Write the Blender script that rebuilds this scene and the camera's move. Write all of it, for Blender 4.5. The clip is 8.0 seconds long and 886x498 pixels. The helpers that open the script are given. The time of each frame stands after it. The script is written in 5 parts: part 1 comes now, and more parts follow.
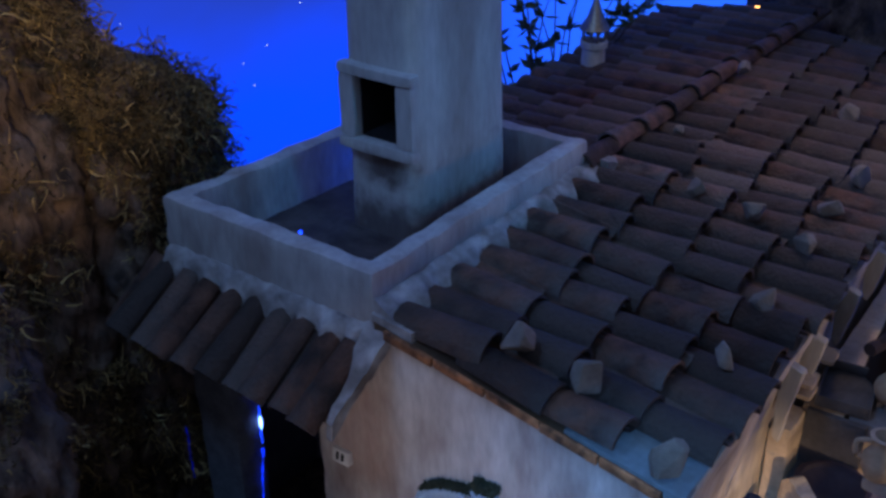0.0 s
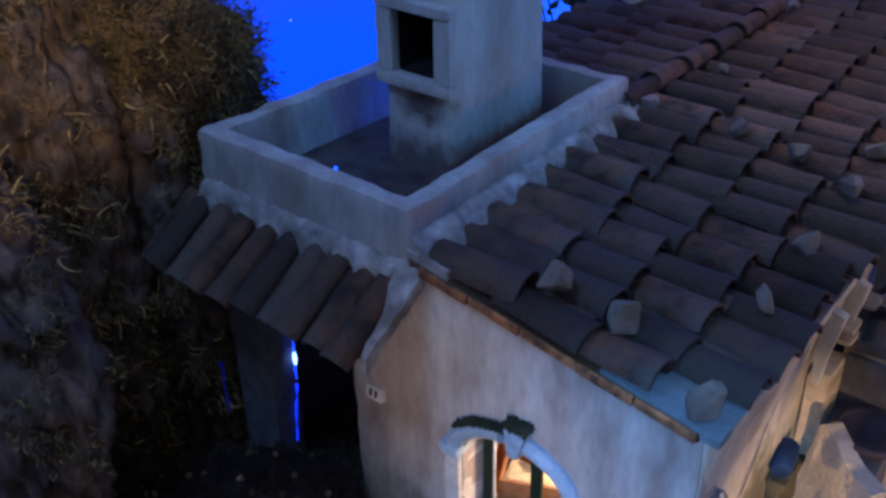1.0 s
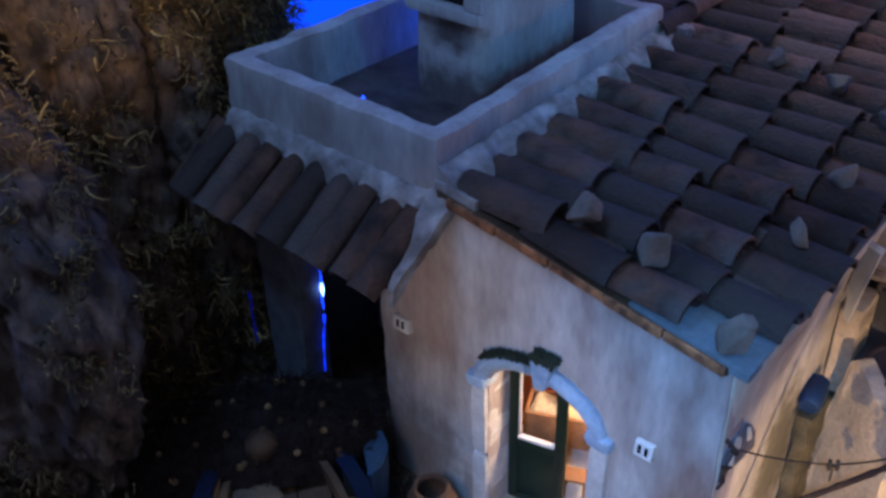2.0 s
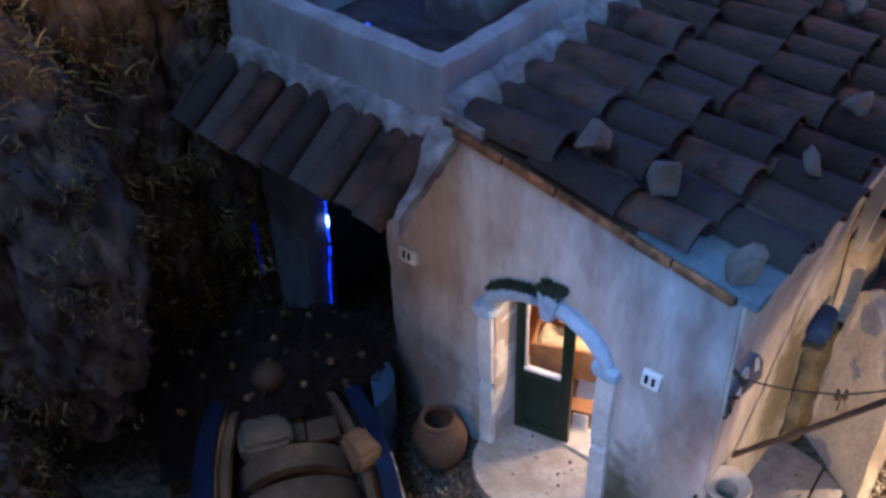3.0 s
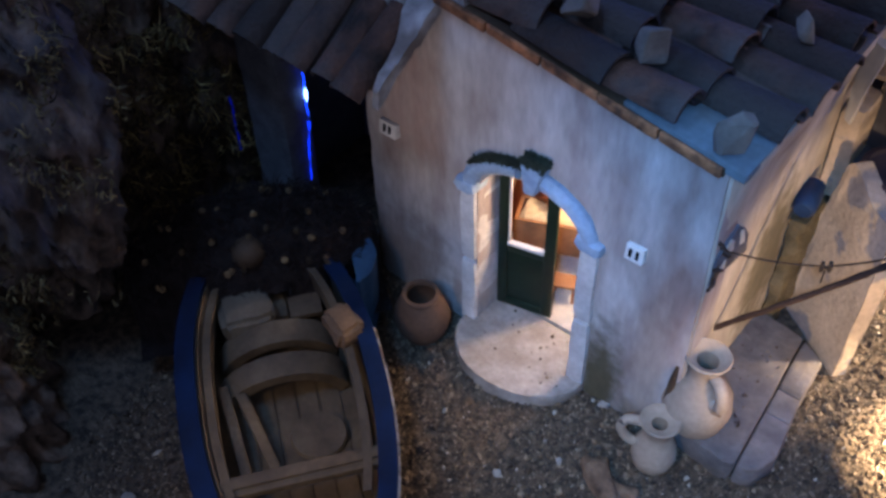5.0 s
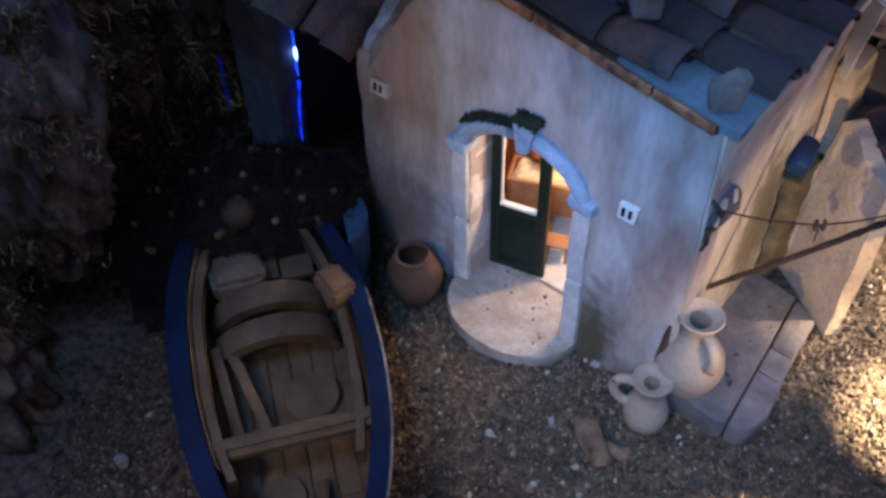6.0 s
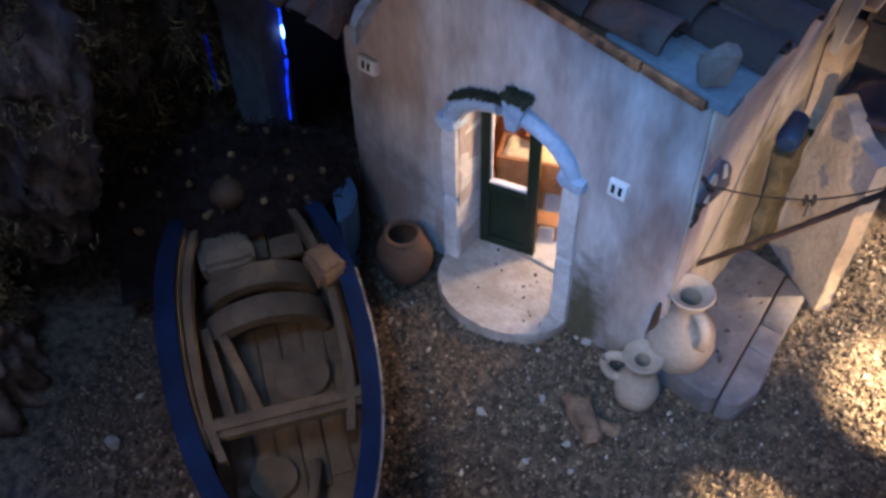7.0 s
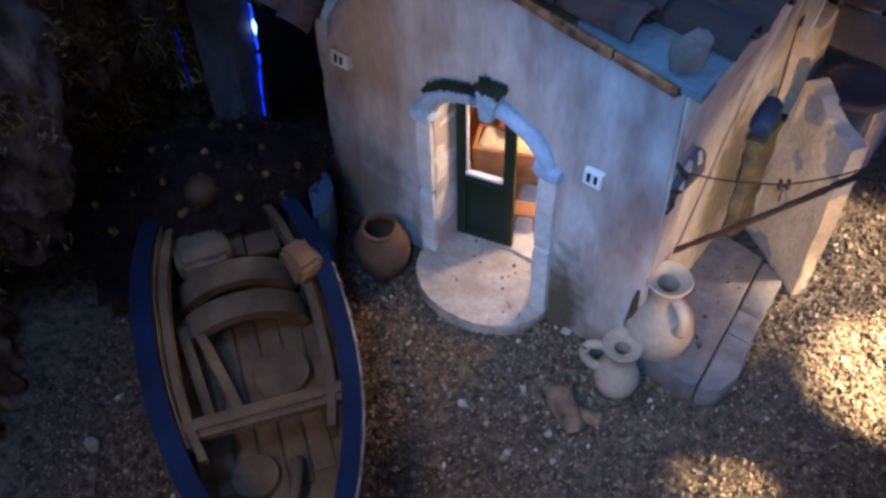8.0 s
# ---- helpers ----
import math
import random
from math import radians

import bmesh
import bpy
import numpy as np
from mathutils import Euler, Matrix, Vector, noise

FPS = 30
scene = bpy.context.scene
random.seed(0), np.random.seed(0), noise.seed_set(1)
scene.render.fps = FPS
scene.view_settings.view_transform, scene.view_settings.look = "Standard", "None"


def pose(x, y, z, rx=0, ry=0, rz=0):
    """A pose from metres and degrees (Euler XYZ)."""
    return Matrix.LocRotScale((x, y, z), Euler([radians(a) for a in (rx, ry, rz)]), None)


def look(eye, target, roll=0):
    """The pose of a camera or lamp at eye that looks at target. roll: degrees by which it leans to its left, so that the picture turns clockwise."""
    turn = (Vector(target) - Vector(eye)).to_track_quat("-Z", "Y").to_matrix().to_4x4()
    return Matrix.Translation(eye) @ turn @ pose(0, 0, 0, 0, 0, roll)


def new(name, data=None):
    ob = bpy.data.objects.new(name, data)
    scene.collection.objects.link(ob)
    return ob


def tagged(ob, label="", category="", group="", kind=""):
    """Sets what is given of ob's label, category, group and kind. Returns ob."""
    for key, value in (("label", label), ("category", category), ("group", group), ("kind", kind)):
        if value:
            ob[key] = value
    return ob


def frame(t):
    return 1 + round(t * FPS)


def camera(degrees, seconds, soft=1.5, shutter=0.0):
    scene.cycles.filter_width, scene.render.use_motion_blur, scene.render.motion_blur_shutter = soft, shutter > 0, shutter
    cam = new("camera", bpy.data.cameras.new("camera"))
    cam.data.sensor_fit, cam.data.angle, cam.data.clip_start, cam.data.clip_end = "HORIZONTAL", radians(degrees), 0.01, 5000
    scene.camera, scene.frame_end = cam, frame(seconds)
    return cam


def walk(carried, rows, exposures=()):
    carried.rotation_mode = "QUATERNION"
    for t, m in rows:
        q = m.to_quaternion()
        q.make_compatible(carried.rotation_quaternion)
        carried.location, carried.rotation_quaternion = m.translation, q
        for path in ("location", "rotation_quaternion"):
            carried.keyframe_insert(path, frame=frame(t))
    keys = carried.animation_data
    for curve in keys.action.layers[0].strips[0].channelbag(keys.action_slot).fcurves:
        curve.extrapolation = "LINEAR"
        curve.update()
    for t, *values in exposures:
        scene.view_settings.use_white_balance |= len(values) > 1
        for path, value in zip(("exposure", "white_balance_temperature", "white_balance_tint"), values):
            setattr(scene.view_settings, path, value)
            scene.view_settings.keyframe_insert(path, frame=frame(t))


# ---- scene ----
cam = camera(48.09, 8.0, soft=3.0)
# seconds, place in metres, turn in degrees
PATH = [
    (0.0, 0.6616, -0.6720, 1.0469, 37.13, -28.40, -0.86),
    (0.5, 0.6579, -0.6692, 1.0419, 38.33, -29.99, -0.92),
    (1.0, 0.6541, -0.6671, 1.0348, 39.43, -31.64, -1.19),
    (1.5, 0.6521, -0.6653, 1.0298, 40.62, -33.44, -1.53),
    (3.0, 0.6458, -0.6584, 1.0123, 42.08, -38.96, -2.28),
    (3.5, 0.6438, -0.6564, 1.0076, 41.97, -40.86, -2.30),
    (4.0, 0.6420, -0.6535, 1.0018, 41.71, -42.61, -2.19),
    (4.5, 0.6414, -0.6501, 0.9964, 41.50, -44.29, -2.14),
    (5.0, 0.6409, -0.6493, 0.9914, 41.20, -45.79, -1.93),
    (6.5, 0.6396, -0.6446, 0.9823, 40.49, -48.70, -1.76),
    (7.0, 0.6406, -0.6436, 0.9807, 40.07, -49.15, -1.77),
    (7.5, 0.6423, -0.6422, 0.9793, 39.43, -49.27, -1.87),
    (8.0, 0.6437, -0.6399, 0.9773, 38.47, -49.54, -1.88),
]
walk(cam, [(t, Matrix.Translation((x, y, z)) @ pose(0, 0, 0, 0, 0, yaw) @ pose(0, 0, 0, 90 + pitch) @ pose(0, 0, 0, 0, 0, roll)) for t, x, y, z, yaw, pitch, roll in PATH], [(0.0, -0.28), (0.5, -0.06), (1.0, 0.08), (1.5, 0.13), (3.0, 0.12), (8.0, 0.08)])

# ---- light ----
world = bpy.data.worlds.new("night")
scene.world = world
world.use_nodes = True
wbg = world.node_tree.nodes["Background"]
wbg.inputs["Color"].default_value = (0.155, 0.178, 0.275, 1)
wbg.inputs["Strength"].default_value = 0.98
scene.view_settings.exposure = 0.0


def area_lamp(name, eye, target, size, watts, colour):
    data = bpy.data.lights.new(name, "AREA")
    data.shape, data.size, data.energy, data.color = "DISK", size, watts, colour
    ob = new(name, data)
    ob.matrix_world = look(eye, target)
    return ob


def spot_lamp(name, eye, target, angle, watts, colour, blend=0.5, radius=0.03):
    data = bpy.data.lights.new(name, "SPOT")
    data.spot_size, data.spot_blend, data.energy, data.color = radians(angle), blend, watts, colour
    data.shadow_soft_size = radius
    ob = new(name, data)
    ob.matrix_world = look(eye, target)
    return ob


spot_lamp("blue_spot", (0.74, -0.98, 1.35), (0.385, -0.02, 0.18), 25, 84.0, (0.17, 0.45, 1.0), 0.9, 0.03)
spot_lamp("pale_spot", (0.45, -1.40, 0.16), (0.14, 0.0, 0.30), 17, 22.0, (1.0, 0.82, 0.78), 1.0, 0.06)
area_lamp("blue_stage_lamp", (-0.05, -0.9, 2.2), (0.1, 0.2, 0.4), 0.5, 13.0, (0.20, 0.44, 1.0))
spot_lamp("blue_side_spot", (1.25, 0.10, 1.25), (-0.04, 0.30, 0.60), 20, 30.0, (0.06, 0.42, 1.0), 0.8, 0.15)
# Unseen warm spot added to fill gravel, boat and facade.
spot_lamp("warm_fill_spot", (0.50, -1.6, 1.7), (0.38, -0.26, 0.0), 27, 64.0, (1.0, 0.70, 0.42), 1.0, 0.12)
spot_lamp("moss_spot", (0.90, -0.90, 1.0), (-0.42, -0.14, 0.70), 20, 48.0, (1.0, 0.72, 0.44), 0.8, 0.05)
spot_lamp("warm_patch_spot", (1.02, 0.62, 0.42), (0.60, 0.31, 0.0), 26, 150.0, (1.0, 0.76, 0.52), 0.8, 0.006)
spot_lamp("warm_patch_spot", (1.00, 0.42, 0.48), (0.690, 0.185, 0.0), 19, 430.0, (1.0, 0.74, 0.46), 0.6, 0.006)
spot_lamp("warm_patch_spot", (0.92, 0.12, 0.26), (0.575, -0.068, 0.0), 9, 80.0, (1.0, 0.72, 0.42), 0.7, 0.006)
spot_lamp("warm_terrace_spot", (0.95, 0.34, 0.37), (0.42, 0.28, 0.35), 80, 2.9, (1.0, 0.70, 0.46), 1.0, 0.03)
spot_lamp("far_warm_spot", (0.30, 0.80, 1.02), (0.30, 0.76, 0.43), 104, 5.4, (1.0, 0.70, 0.52), 1.0, 0.03)
spot_lamp("warm_ground_spot", (0.82, -0.24, 0.25), (0.46, 0.16, 0.15), 44, 14.0, (1.0, 0.68, 0.40), 0.9, 0.012)
# Point lamp added for the blue glow; stands apart from the floor glint.
terrace_lamp = bpy.data.lights.new("terrace_blue_lamp", "POINT")
terrace_lamp.energy, terrace_lamp.color, terrace_lamp.shadow_soft_size = 0.08, (0.02, 0.10, 1.0), 0.004
new("terrace_blue_lamp", terrace_lamp).location = (-0.180, 0.300, 0.490)
room_lamp = bpy.data.lights.new("room_lamp", "POINT")
room_lamp.energy, room_lamp.color, room_lamp.shadow_soft_size = 5.0, (1.0, 0.70, 0.47), 0.015
new("room_lamp", room_lamp).location = (0.27, 0.17, 0.30)


# ---- materials ----
def mat(name, base, dark, scale=30.0, rough=0.85, bump=0.25, fine=160.0, metal=0.0, spread=0.5, blotch=None, island=0.0, spec=0.3, alt=None, stretch=1.0):
    """Two-scale mottled surface: broad stains between base and dark, fine grain and relief."""
    m = bpy.data.materials.new(name)
    m.use_nodes = True
    nt = m.node_tree
    n, l = nt.nodes, nt.links
    bsdf = n["Principled BSDF"]
    tc = n.new("ShaderNodeTexCoord")
    broad = n.new("ShaderNodeTexNoise")
    broad.inputs["Scale"].default_value, broad.inputs["Detail"].default_value = scale, 6
    grain = n.new("ShaderNodeTexNoise")
    grain.inputs["Scale"].default_value, grain.inputs["Detail"].default_value = fine, 4
    flow = n.new("ShaderNodeMapping")
    flow.inputs["Scale"].default_value = (1, 1, stretch)
    l.new(tc.outputs["Object"], flow.inputs["Vector"])
    for node in (broad, grain):
        l.new(flow.outputs["Vector"], node.inputs["Vector"])
    if island > 0:
        own = n.new("ShaderNodeObjectInfo")
        far = n.new("ShaderNodeMath")
        far.operation = "MULTIPLY"
        far.inputs[1].default_value = 60.0
        l.new(own.outputs["Random"], far.inputs[0])
        for node in (broad, grain):
            node.noise_dimensions = "4D"
            l.new(far.outputs["Value"], node.inputs["W"])
    ramp = n.new("ShaderNodeValToRGB")
    ramp.color_ramp.elements[0].position, ramp.color_ramp.elements[1].position = 0.5 - spread / 2, 0.5 + spread / 2
    ramp.color_ramp.elements[0].color, ramp.color_ramp.elements[1].color = (*dark, 1), (*base, 1)
    l.new(broad.outputs["Fac"], ramp.inputs["Fac"])
    last = ramp.outputs["Color"]
    if blotch:
        spots = n.new("ShaderNodeTexNoise")
        spots.inputs["Scale"].default_value, spots.inputs["Detail"].default_value = scale * 0.4, 8
        l.new(flow.outputs["Vector"], spots.inputs["Vector"])
        cut = n.new("ShaderNodeValToRGB")
        cut.color_ramp.elements[0].position, cut.color_ramp.elements[1].position = 0.52, 0.68
        l.new(spots.outputs["Fac"], cut.inputs["Fac"])
        mix = n.new("ShaderNodeMix")
        mix.data_type = "RGBA"
        mix.inputs["B"].default_value = (*blotch, 1)
        l.new(cut.outputs["Color"], mix.inputs["Factor"])
        l.new(last, mix.inputs["A"])
        last = mix.outputs["Result"]
    if alt:
        own = n.new("ShaderNodeObjectInfo")
        turn = n.new("ShaderNodeMath")
        turn.operation = "FRACT"
        times7 = n.new("ShaderNodeMath")
        times7.operation = "MULTIPLY"
        times7.inputs[1].default_value = 7.31
        l.new(own.outputs["Random"], times7.inputs[0])
        l.new(times7.outputs["Value"], turn.inputs[0])
        swap = n.new("ShaderNodeMix")
        swap.data_type = "RGBA"
        swap.inputs["B"].default_value = (*alt, 1)
        l.new(turn.outputs["Value"], swap.inputs["Factor"])
        l.new(last, swap.inputs["A"])
        last = swap.outputs["Result"]
    hsv = n.new("ShaderNodeHueSaturation")
    l.new(last, hsv.inputs["Color"])
    span = n.new("ShaderNodeMapRange")
    span.inputs["To Min"].default_value, span.inputs["To Max"].default_value = 0.72, 1.28
    l.new(grain.outputs["Fac"], span.inputs["Value"])
    value = span.outputs["Result"]
    if island:
        info = n.new("ShaderNodeObjectInfo") if island > 0 else n.new("ShaderNodeNewGeometry")
        vary = n.new("ShaderNodeMapRange")
        vary.inputs["To Min"].default_value, vary.inputs["To Max"].default_value = 1 - abs(island), 1 + abs(island)
        l.new(info.outputs["Random" if island > 0 else "Random Per Island"], vary.inputs["Value"])
        times = n.new("ShaderNodeMath")
        times.operation = "MULTIPLY"
        l.new(value, times.inputs[0])
        l.new(vary.outputs["Result"], times.inputs[1])
        value = times.outputs["Value"]
    l.new(value, hsv.inputs["Value"])
    l.new(hsv.outputs["Color"], bsdf.inputs["Base Color"])
    bsdf.inputs["Roughness"].default_value, bsdf.inputs["Metallic"].default_value = rough, metal
    bsdf.inputs["Specular IOR Level"].default_value = spec
    relief = n.new("ShaderNodeBump")
    relief.inputs["Strength"].default_value, relief.inputs["Distance"].default_value = bump, 0.004
    both = n.new("ShaderNodeMath")
    both.operation = "ADD"
    l.new(broad.outputs["Fac"], both.inputs[0])
    l.new(grain.outputs["Fac"], both.inputs[1])
    l.new(both.outputs["Value"], relief.inputs["Height"])
    l.new(relief.outputs["Normal"], bsdf.inputs["Normal"])
    return m


def glow(name, colour, strength):
    m = bpy.data.materials.new(name)
    m.use_nodes = True
    n, l = m.node_tree.nodes, m.node_tree.links
    n.remove(n["Principled BSDF"])
    e = n.new("ShaderNodeEmission")
    e.inputs["Color"].default_value, e.inputs["Strength"].default_value = (*colour, 1), strength
    l.new(e.outputs["Emission"], n["Material Output"].inputs["Surface"])
    return m


PLASTER = mat("limewash", (0.45, 0.46, 0.46), (0.27, 0.25, 0.245), 20, 0.9, 0.4, 120, blotch=(0.25, 0.21, 0.20), stretch=0.34, spread=0.42)
def stain_and_shade(m, spots):
    """Adds soft-edged stains and painted shade of their own shape: (axis across the wall, centre a, centre z, half
    width, half height, colour, strength).
    """
    n, l = m.node_tree.nodes, m.node_tree.links
    hsv = n["Hue/Saturation/Value"]
    tc = n.new("ShaderNodeTexCoord")
    warp = n.new("ShaderNodeTexNoise")
    warp.inputs["Scale"].default_value, warp.inputs["Detail"].default_value = 55.0, 5
    l.new(tc.outputs["Object"], warp.inputs["Vector"])
    for axis, a, z, w, h, colour, amount in spots:
        place = n.new("ShaderNodeMapping")
        place.vector_type = "TEXTURE"
        place.inputs["Location"].default_value = (a if axis == "x" else 0, a if axis == "y" else 0, z)
        place.inputs["Scale"].default_value = (w if axis == "x" else 50, w if axis == "y" else 50, h)
        l.new(tc.outputs["Object"], place.inputs["Vector"])
        size = n.new("ShaderNodeVectorMath")
        size.operation = "LENGTH"
        l.new(place.outputs["Vector"], size.inputs[0])
        ragged = n.new("ShaderNodeMath")
        ragged.operation = "ADD"
        l.new(size.outputs["Value"], ragged.inputs[0])
        l.new(warp.outputs["Fac"], ragged.inputs[1])
        fade = n.new("ShaderNodeMapRange")
        fade.interpolation_type = "SMOOTHSTEP"
        fade.inputs["From Min"].default_value, fade.inputs["From Max"].default_value = 1.6, 0.8
        fade.inputs["To Max"].default_value = amount
        l.new(ragged.outputs["Value"], fade.inputs["Value"])
        mix = n.new("ShaderNodeMix")
        mix.data_type = "RGBA"
        mix.inputs["B"].default_value = (*colour, 1)
        l.new(hsv.inputs["Color"].links[0].from_socket, mix.inputs["A"])
        l.new(fade.outputs["Result"], mix.inputs["Factor"])
        l.new(mix.outputs["Result"], hsv.inputs["Color"])
    return m


FACADE = stain_and_shade(mat("facade_limewash", (0.60, 0.585, 0.575), (0.25, 0.195, 0.175), 21, 0.9, 0.5, 130, blotch=(0.29, 0.20, 0.17), stretch=0.30, spread=0.42), (
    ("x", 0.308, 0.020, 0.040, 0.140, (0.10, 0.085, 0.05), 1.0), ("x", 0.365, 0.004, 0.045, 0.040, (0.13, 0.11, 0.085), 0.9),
    # Brown entry at 0.015, 0.035 paints the shade low on the left wall.
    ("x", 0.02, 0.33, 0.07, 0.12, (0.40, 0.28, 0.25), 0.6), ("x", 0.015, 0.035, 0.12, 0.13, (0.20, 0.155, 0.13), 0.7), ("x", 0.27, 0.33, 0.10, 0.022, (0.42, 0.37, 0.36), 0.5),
    ("x", 0.20, 0.31, 0.10, 0.03, (0.34, 0.30, 0.28), 0.5), ("x", 0.37, 0.10, 0.03, 0.16, (0.44, 0.36, 0.30), 0.6)))
EAVE = stain_and_shade(mat("eave_plaster", (0.58, 0.52, 0.44), (0.34, 0.28, 0.22), 18, 0.9, 0.25, 120, blotch=(0.34, 0.28, 0.22), stretch=0.35), (
    ("y", 0.185, 0.15, 0.070, 0.17, (0.115, 0.095, 0.055), 0.9), ("y", 0.13, 0.37, 0.05, 0.012, (0.25, 0.20, 0.15), 0.6)))
TOWER = stain_and_shade(mat("tower_plaster", (0.46, 0.47, 0.46), (0.30, 0.29, 0.28), 14, 0.9, 0.2, 120, blotch=(0.30, 0.27, 0.25), stretch=0.3), (
    # Soot under the window; the second entry makes the tower base darker.
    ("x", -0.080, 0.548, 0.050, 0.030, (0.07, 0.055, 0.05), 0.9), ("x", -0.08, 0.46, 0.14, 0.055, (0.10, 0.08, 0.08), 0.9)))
LEDGE = mat("blue_grey_limewash", (0.17, 0.245, 0.285), (0.085, 0.12, 0.145), 22, 0.9, 0.35, 130, spread=0.45, blotch=(0.10, 0.12, 0.13))
PLASTER_BARE = mat("old_plaster", (0.60, 0.57, 0.50), (0.40, 0.36, 0.31), 18, 0.9, 0.2, 120, blotch=(0.32, 0.27, 0.22), stretch=0.35)
TRIM = mat("white_trim", (0.64, 0.63, 0.62), (0.44, 0.42, 0.41), 25, 0.85, 0.2, 150)
BLUE_TRIM = mat("pale_blue_limewash", (0.37, 0.47, 0.58), (0.19, 0.27, 0.38), 30, 0.85, 0.3, 140, spread=0.45)
MORTAR = mat("weathered_mortar", (0.44, 0.435, 0.44), (0.13, 0.12, 0.12), 34, 0.95, 0.35, 120, spread=0.4, blotch=(0.16, 0.14, 0.13))
STEP = mat("step_stone", (0.41, 0.365, 0.325), (0.25, 0.215, 0.185), 40, 0.85, 0.5, 170, blotch=(0.26, 0.22, 0.185), spread=0.4)
TILE = mat("terracotta_tile", (0.140, 0.070, 0.048), (0.024, 0.017, 0.015), 30, 0.9, 1.0, 190, island=0.5, blotch=(0.086, 0.077, 0.073), alt=(0.068, 0.057, 0.052), stretch=1.0, spread=0.30)
STONE = mat("rubble_stone", (0.235, 0.21, 0.185), (0.105, 0.095, 0.085), 40, 0.9, 0.4, 220, island=0.15)
GRAVEL = mat("gravel_ground", (0.15, 0.11, 0.075), (0.035, 0.028, 0.022), 90, 0.85, 1.0, 300, spread=0.3)
CORK = mat("cork_bark_rock", (0.185, 0.125, 0.090), (0.026, 0.019, 0.015), 40, 0.95, 1.0, 150, spread=0.34, blotch=(0.075, 0.062, 0.060), stretch=0.6)
MOSS = mat("dry_moss", (0.21, 0.14, 0.055), (0.036, 0.028, 0.014), 20, 0.9, 0.3, 150, island=-0.9, spread=0.35)
MOSS_GOLD = mat("golden_moss", (0.36, 0.25, 0.10), (0.10, 0.07, 0.03), 18, 0.9, 0.3, 150, island=-0.8, spread=0.4)
BLUE_PAINT = mat("blue_boat_paint", (0.003, 0.017, 0.066), (0.0015, 0.006, 0.022), 18, 0.45, 0.15, 120)
WOOD = mat("pale_wood", (0.140, 0.108, 0.070), (0.055, 0.041, 0.029), 25, 0.75, 0.3, 150)
WOOD_DARK = mat("dark_wood", (0.10, 0.062, 0.035), (0.04, 0.025, 0.016), 25, 0.7, 0.3, 150)
STRAKE = mat("chipped_white_paint", (0.42, 0.38, 0.33), (0.16, 0.13, 0.10), 60, 0.8, 0.3, 150, spread=0.3)
GREEN_DOOR = mat("dark_green_paint", (0.012, 0.028, 0.014), (0.007, 0.013, 0.008), 20, 0.4, 0.1, 140)
CLAY = mat("terracotta_clay", (0.150, 0.088, 0.058), (0.075, 0.044, 0.030), 20, 0.85, 0.15, 160)
CLAY_PALE = mat("pale_clay", (0.43, 0.345, 0.265), (0.31, 0.24, 0.18), 18, 0.85, 0.12, 160)
DARK = mat("near_black", (0.01, 0.01, 0.012), (0.004, 0.004, 0.005), 20, 0.95, 0.1, 100)

COPPER_WOOD = mat("orange_wood", (0.52, 0.22, 0.10), (0.10, 0.05, 0.03), 60, 0.45, 0.3, 160, spread=0.3)
ENAMEL = mat("white_enamel", (0.78, 0.78, 0.76), (0.62, 0.62, 0.60), 30, 0.4, 0.05, 100)
SLATE_RENDER = mat("bare_render", (0.11, 0.115, 0.14), (0.055, 0.055, 0.07), 60, 0.9, 0.4, 150)
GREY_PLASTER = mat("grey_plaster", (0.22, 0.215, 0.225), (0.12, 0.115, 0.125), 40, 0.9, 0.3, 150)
TERRACE_FLOOR = mat("dark_floor", (0.085, 0.070, 0.070), (0.030, 0.025, 0.027), 22, 0.9, 0.4, 150, spread=0.4)
DARK_GREY_WALL = mat("dark_grey_wall", (0.15, 0.15, 0.17), (0.06, 0.06, 0.07), 14, 0.95, 0.3, 100)
METAL = mat("dull_metal", (0.40, 0.34, 0.27), (0.22, 0.18, 0.14), 40, 0.45, 0.1, 160, metal=0.8)
BLUE_GLOW = glow("blue_light", (0.16, 0.32, 1.0), 9.0)
BLUE_MID = glow("faint_blue_light", (0.006, 0.05, 1.0), 4.5)
BLUE_LOW = glow("low_blue_light", (0.004, 0.03, 1.0), 2.0)
BLUE_DIM = glow("dim_blue_light", (0.0, 0.012, 0.9), 0.16)
WARM_GLOW = glow("warm_light", (1.0, 0.45, 0.12), 6.0)
rng0 = random.Random(11)
LEAF = mat("dark_leaf", (0.09, 0.12, 0.07), (0.04, 0.055, 0.03), 40, 0.6, 0.1, 150, island=-0.3)
CANVAS = mat("grey_canvas", (0.15, 0.135, 0.105), (0.085, 0.076, 0.06), 30, 0.9, 0.3, 220)
GREY_CANVAS = mat("dark_grey_board", (0.10, 0.10, 0.11), (0.05, 0.05, 0.06), 40, 0.8, 0.3, 180)
CANVAS_TAN = mat("tan_cloth", (0.19, 0.125, 0.078), (0.11, 0.072, 0.046), 30, 0.9, 0.3, 220)
NET = mat("dark_net", (0.024, 0.017, 0.016), (0.007, 0.005, 0.005), 70, 0.95, 1.0, 260)
FLOATS = mat("cork_floats", (0.20, 0.13, 0.06), (0.06, 0.04, 0.025), 30, 0.8, 0.2, 150, island=0.8)
NET_CORD = mat("net_cord", (0.026, 0.016, 0.014), (0.007, 0.005, 0.005), 60, 0.9, 0.2, 200, island=-0.6)
PALE_BLUE = mat("pale_blue_paint", (0.040, 0.105, 0.20), (0.018, 0.05, 0.105), 30, 0.5, 0.2, 140)
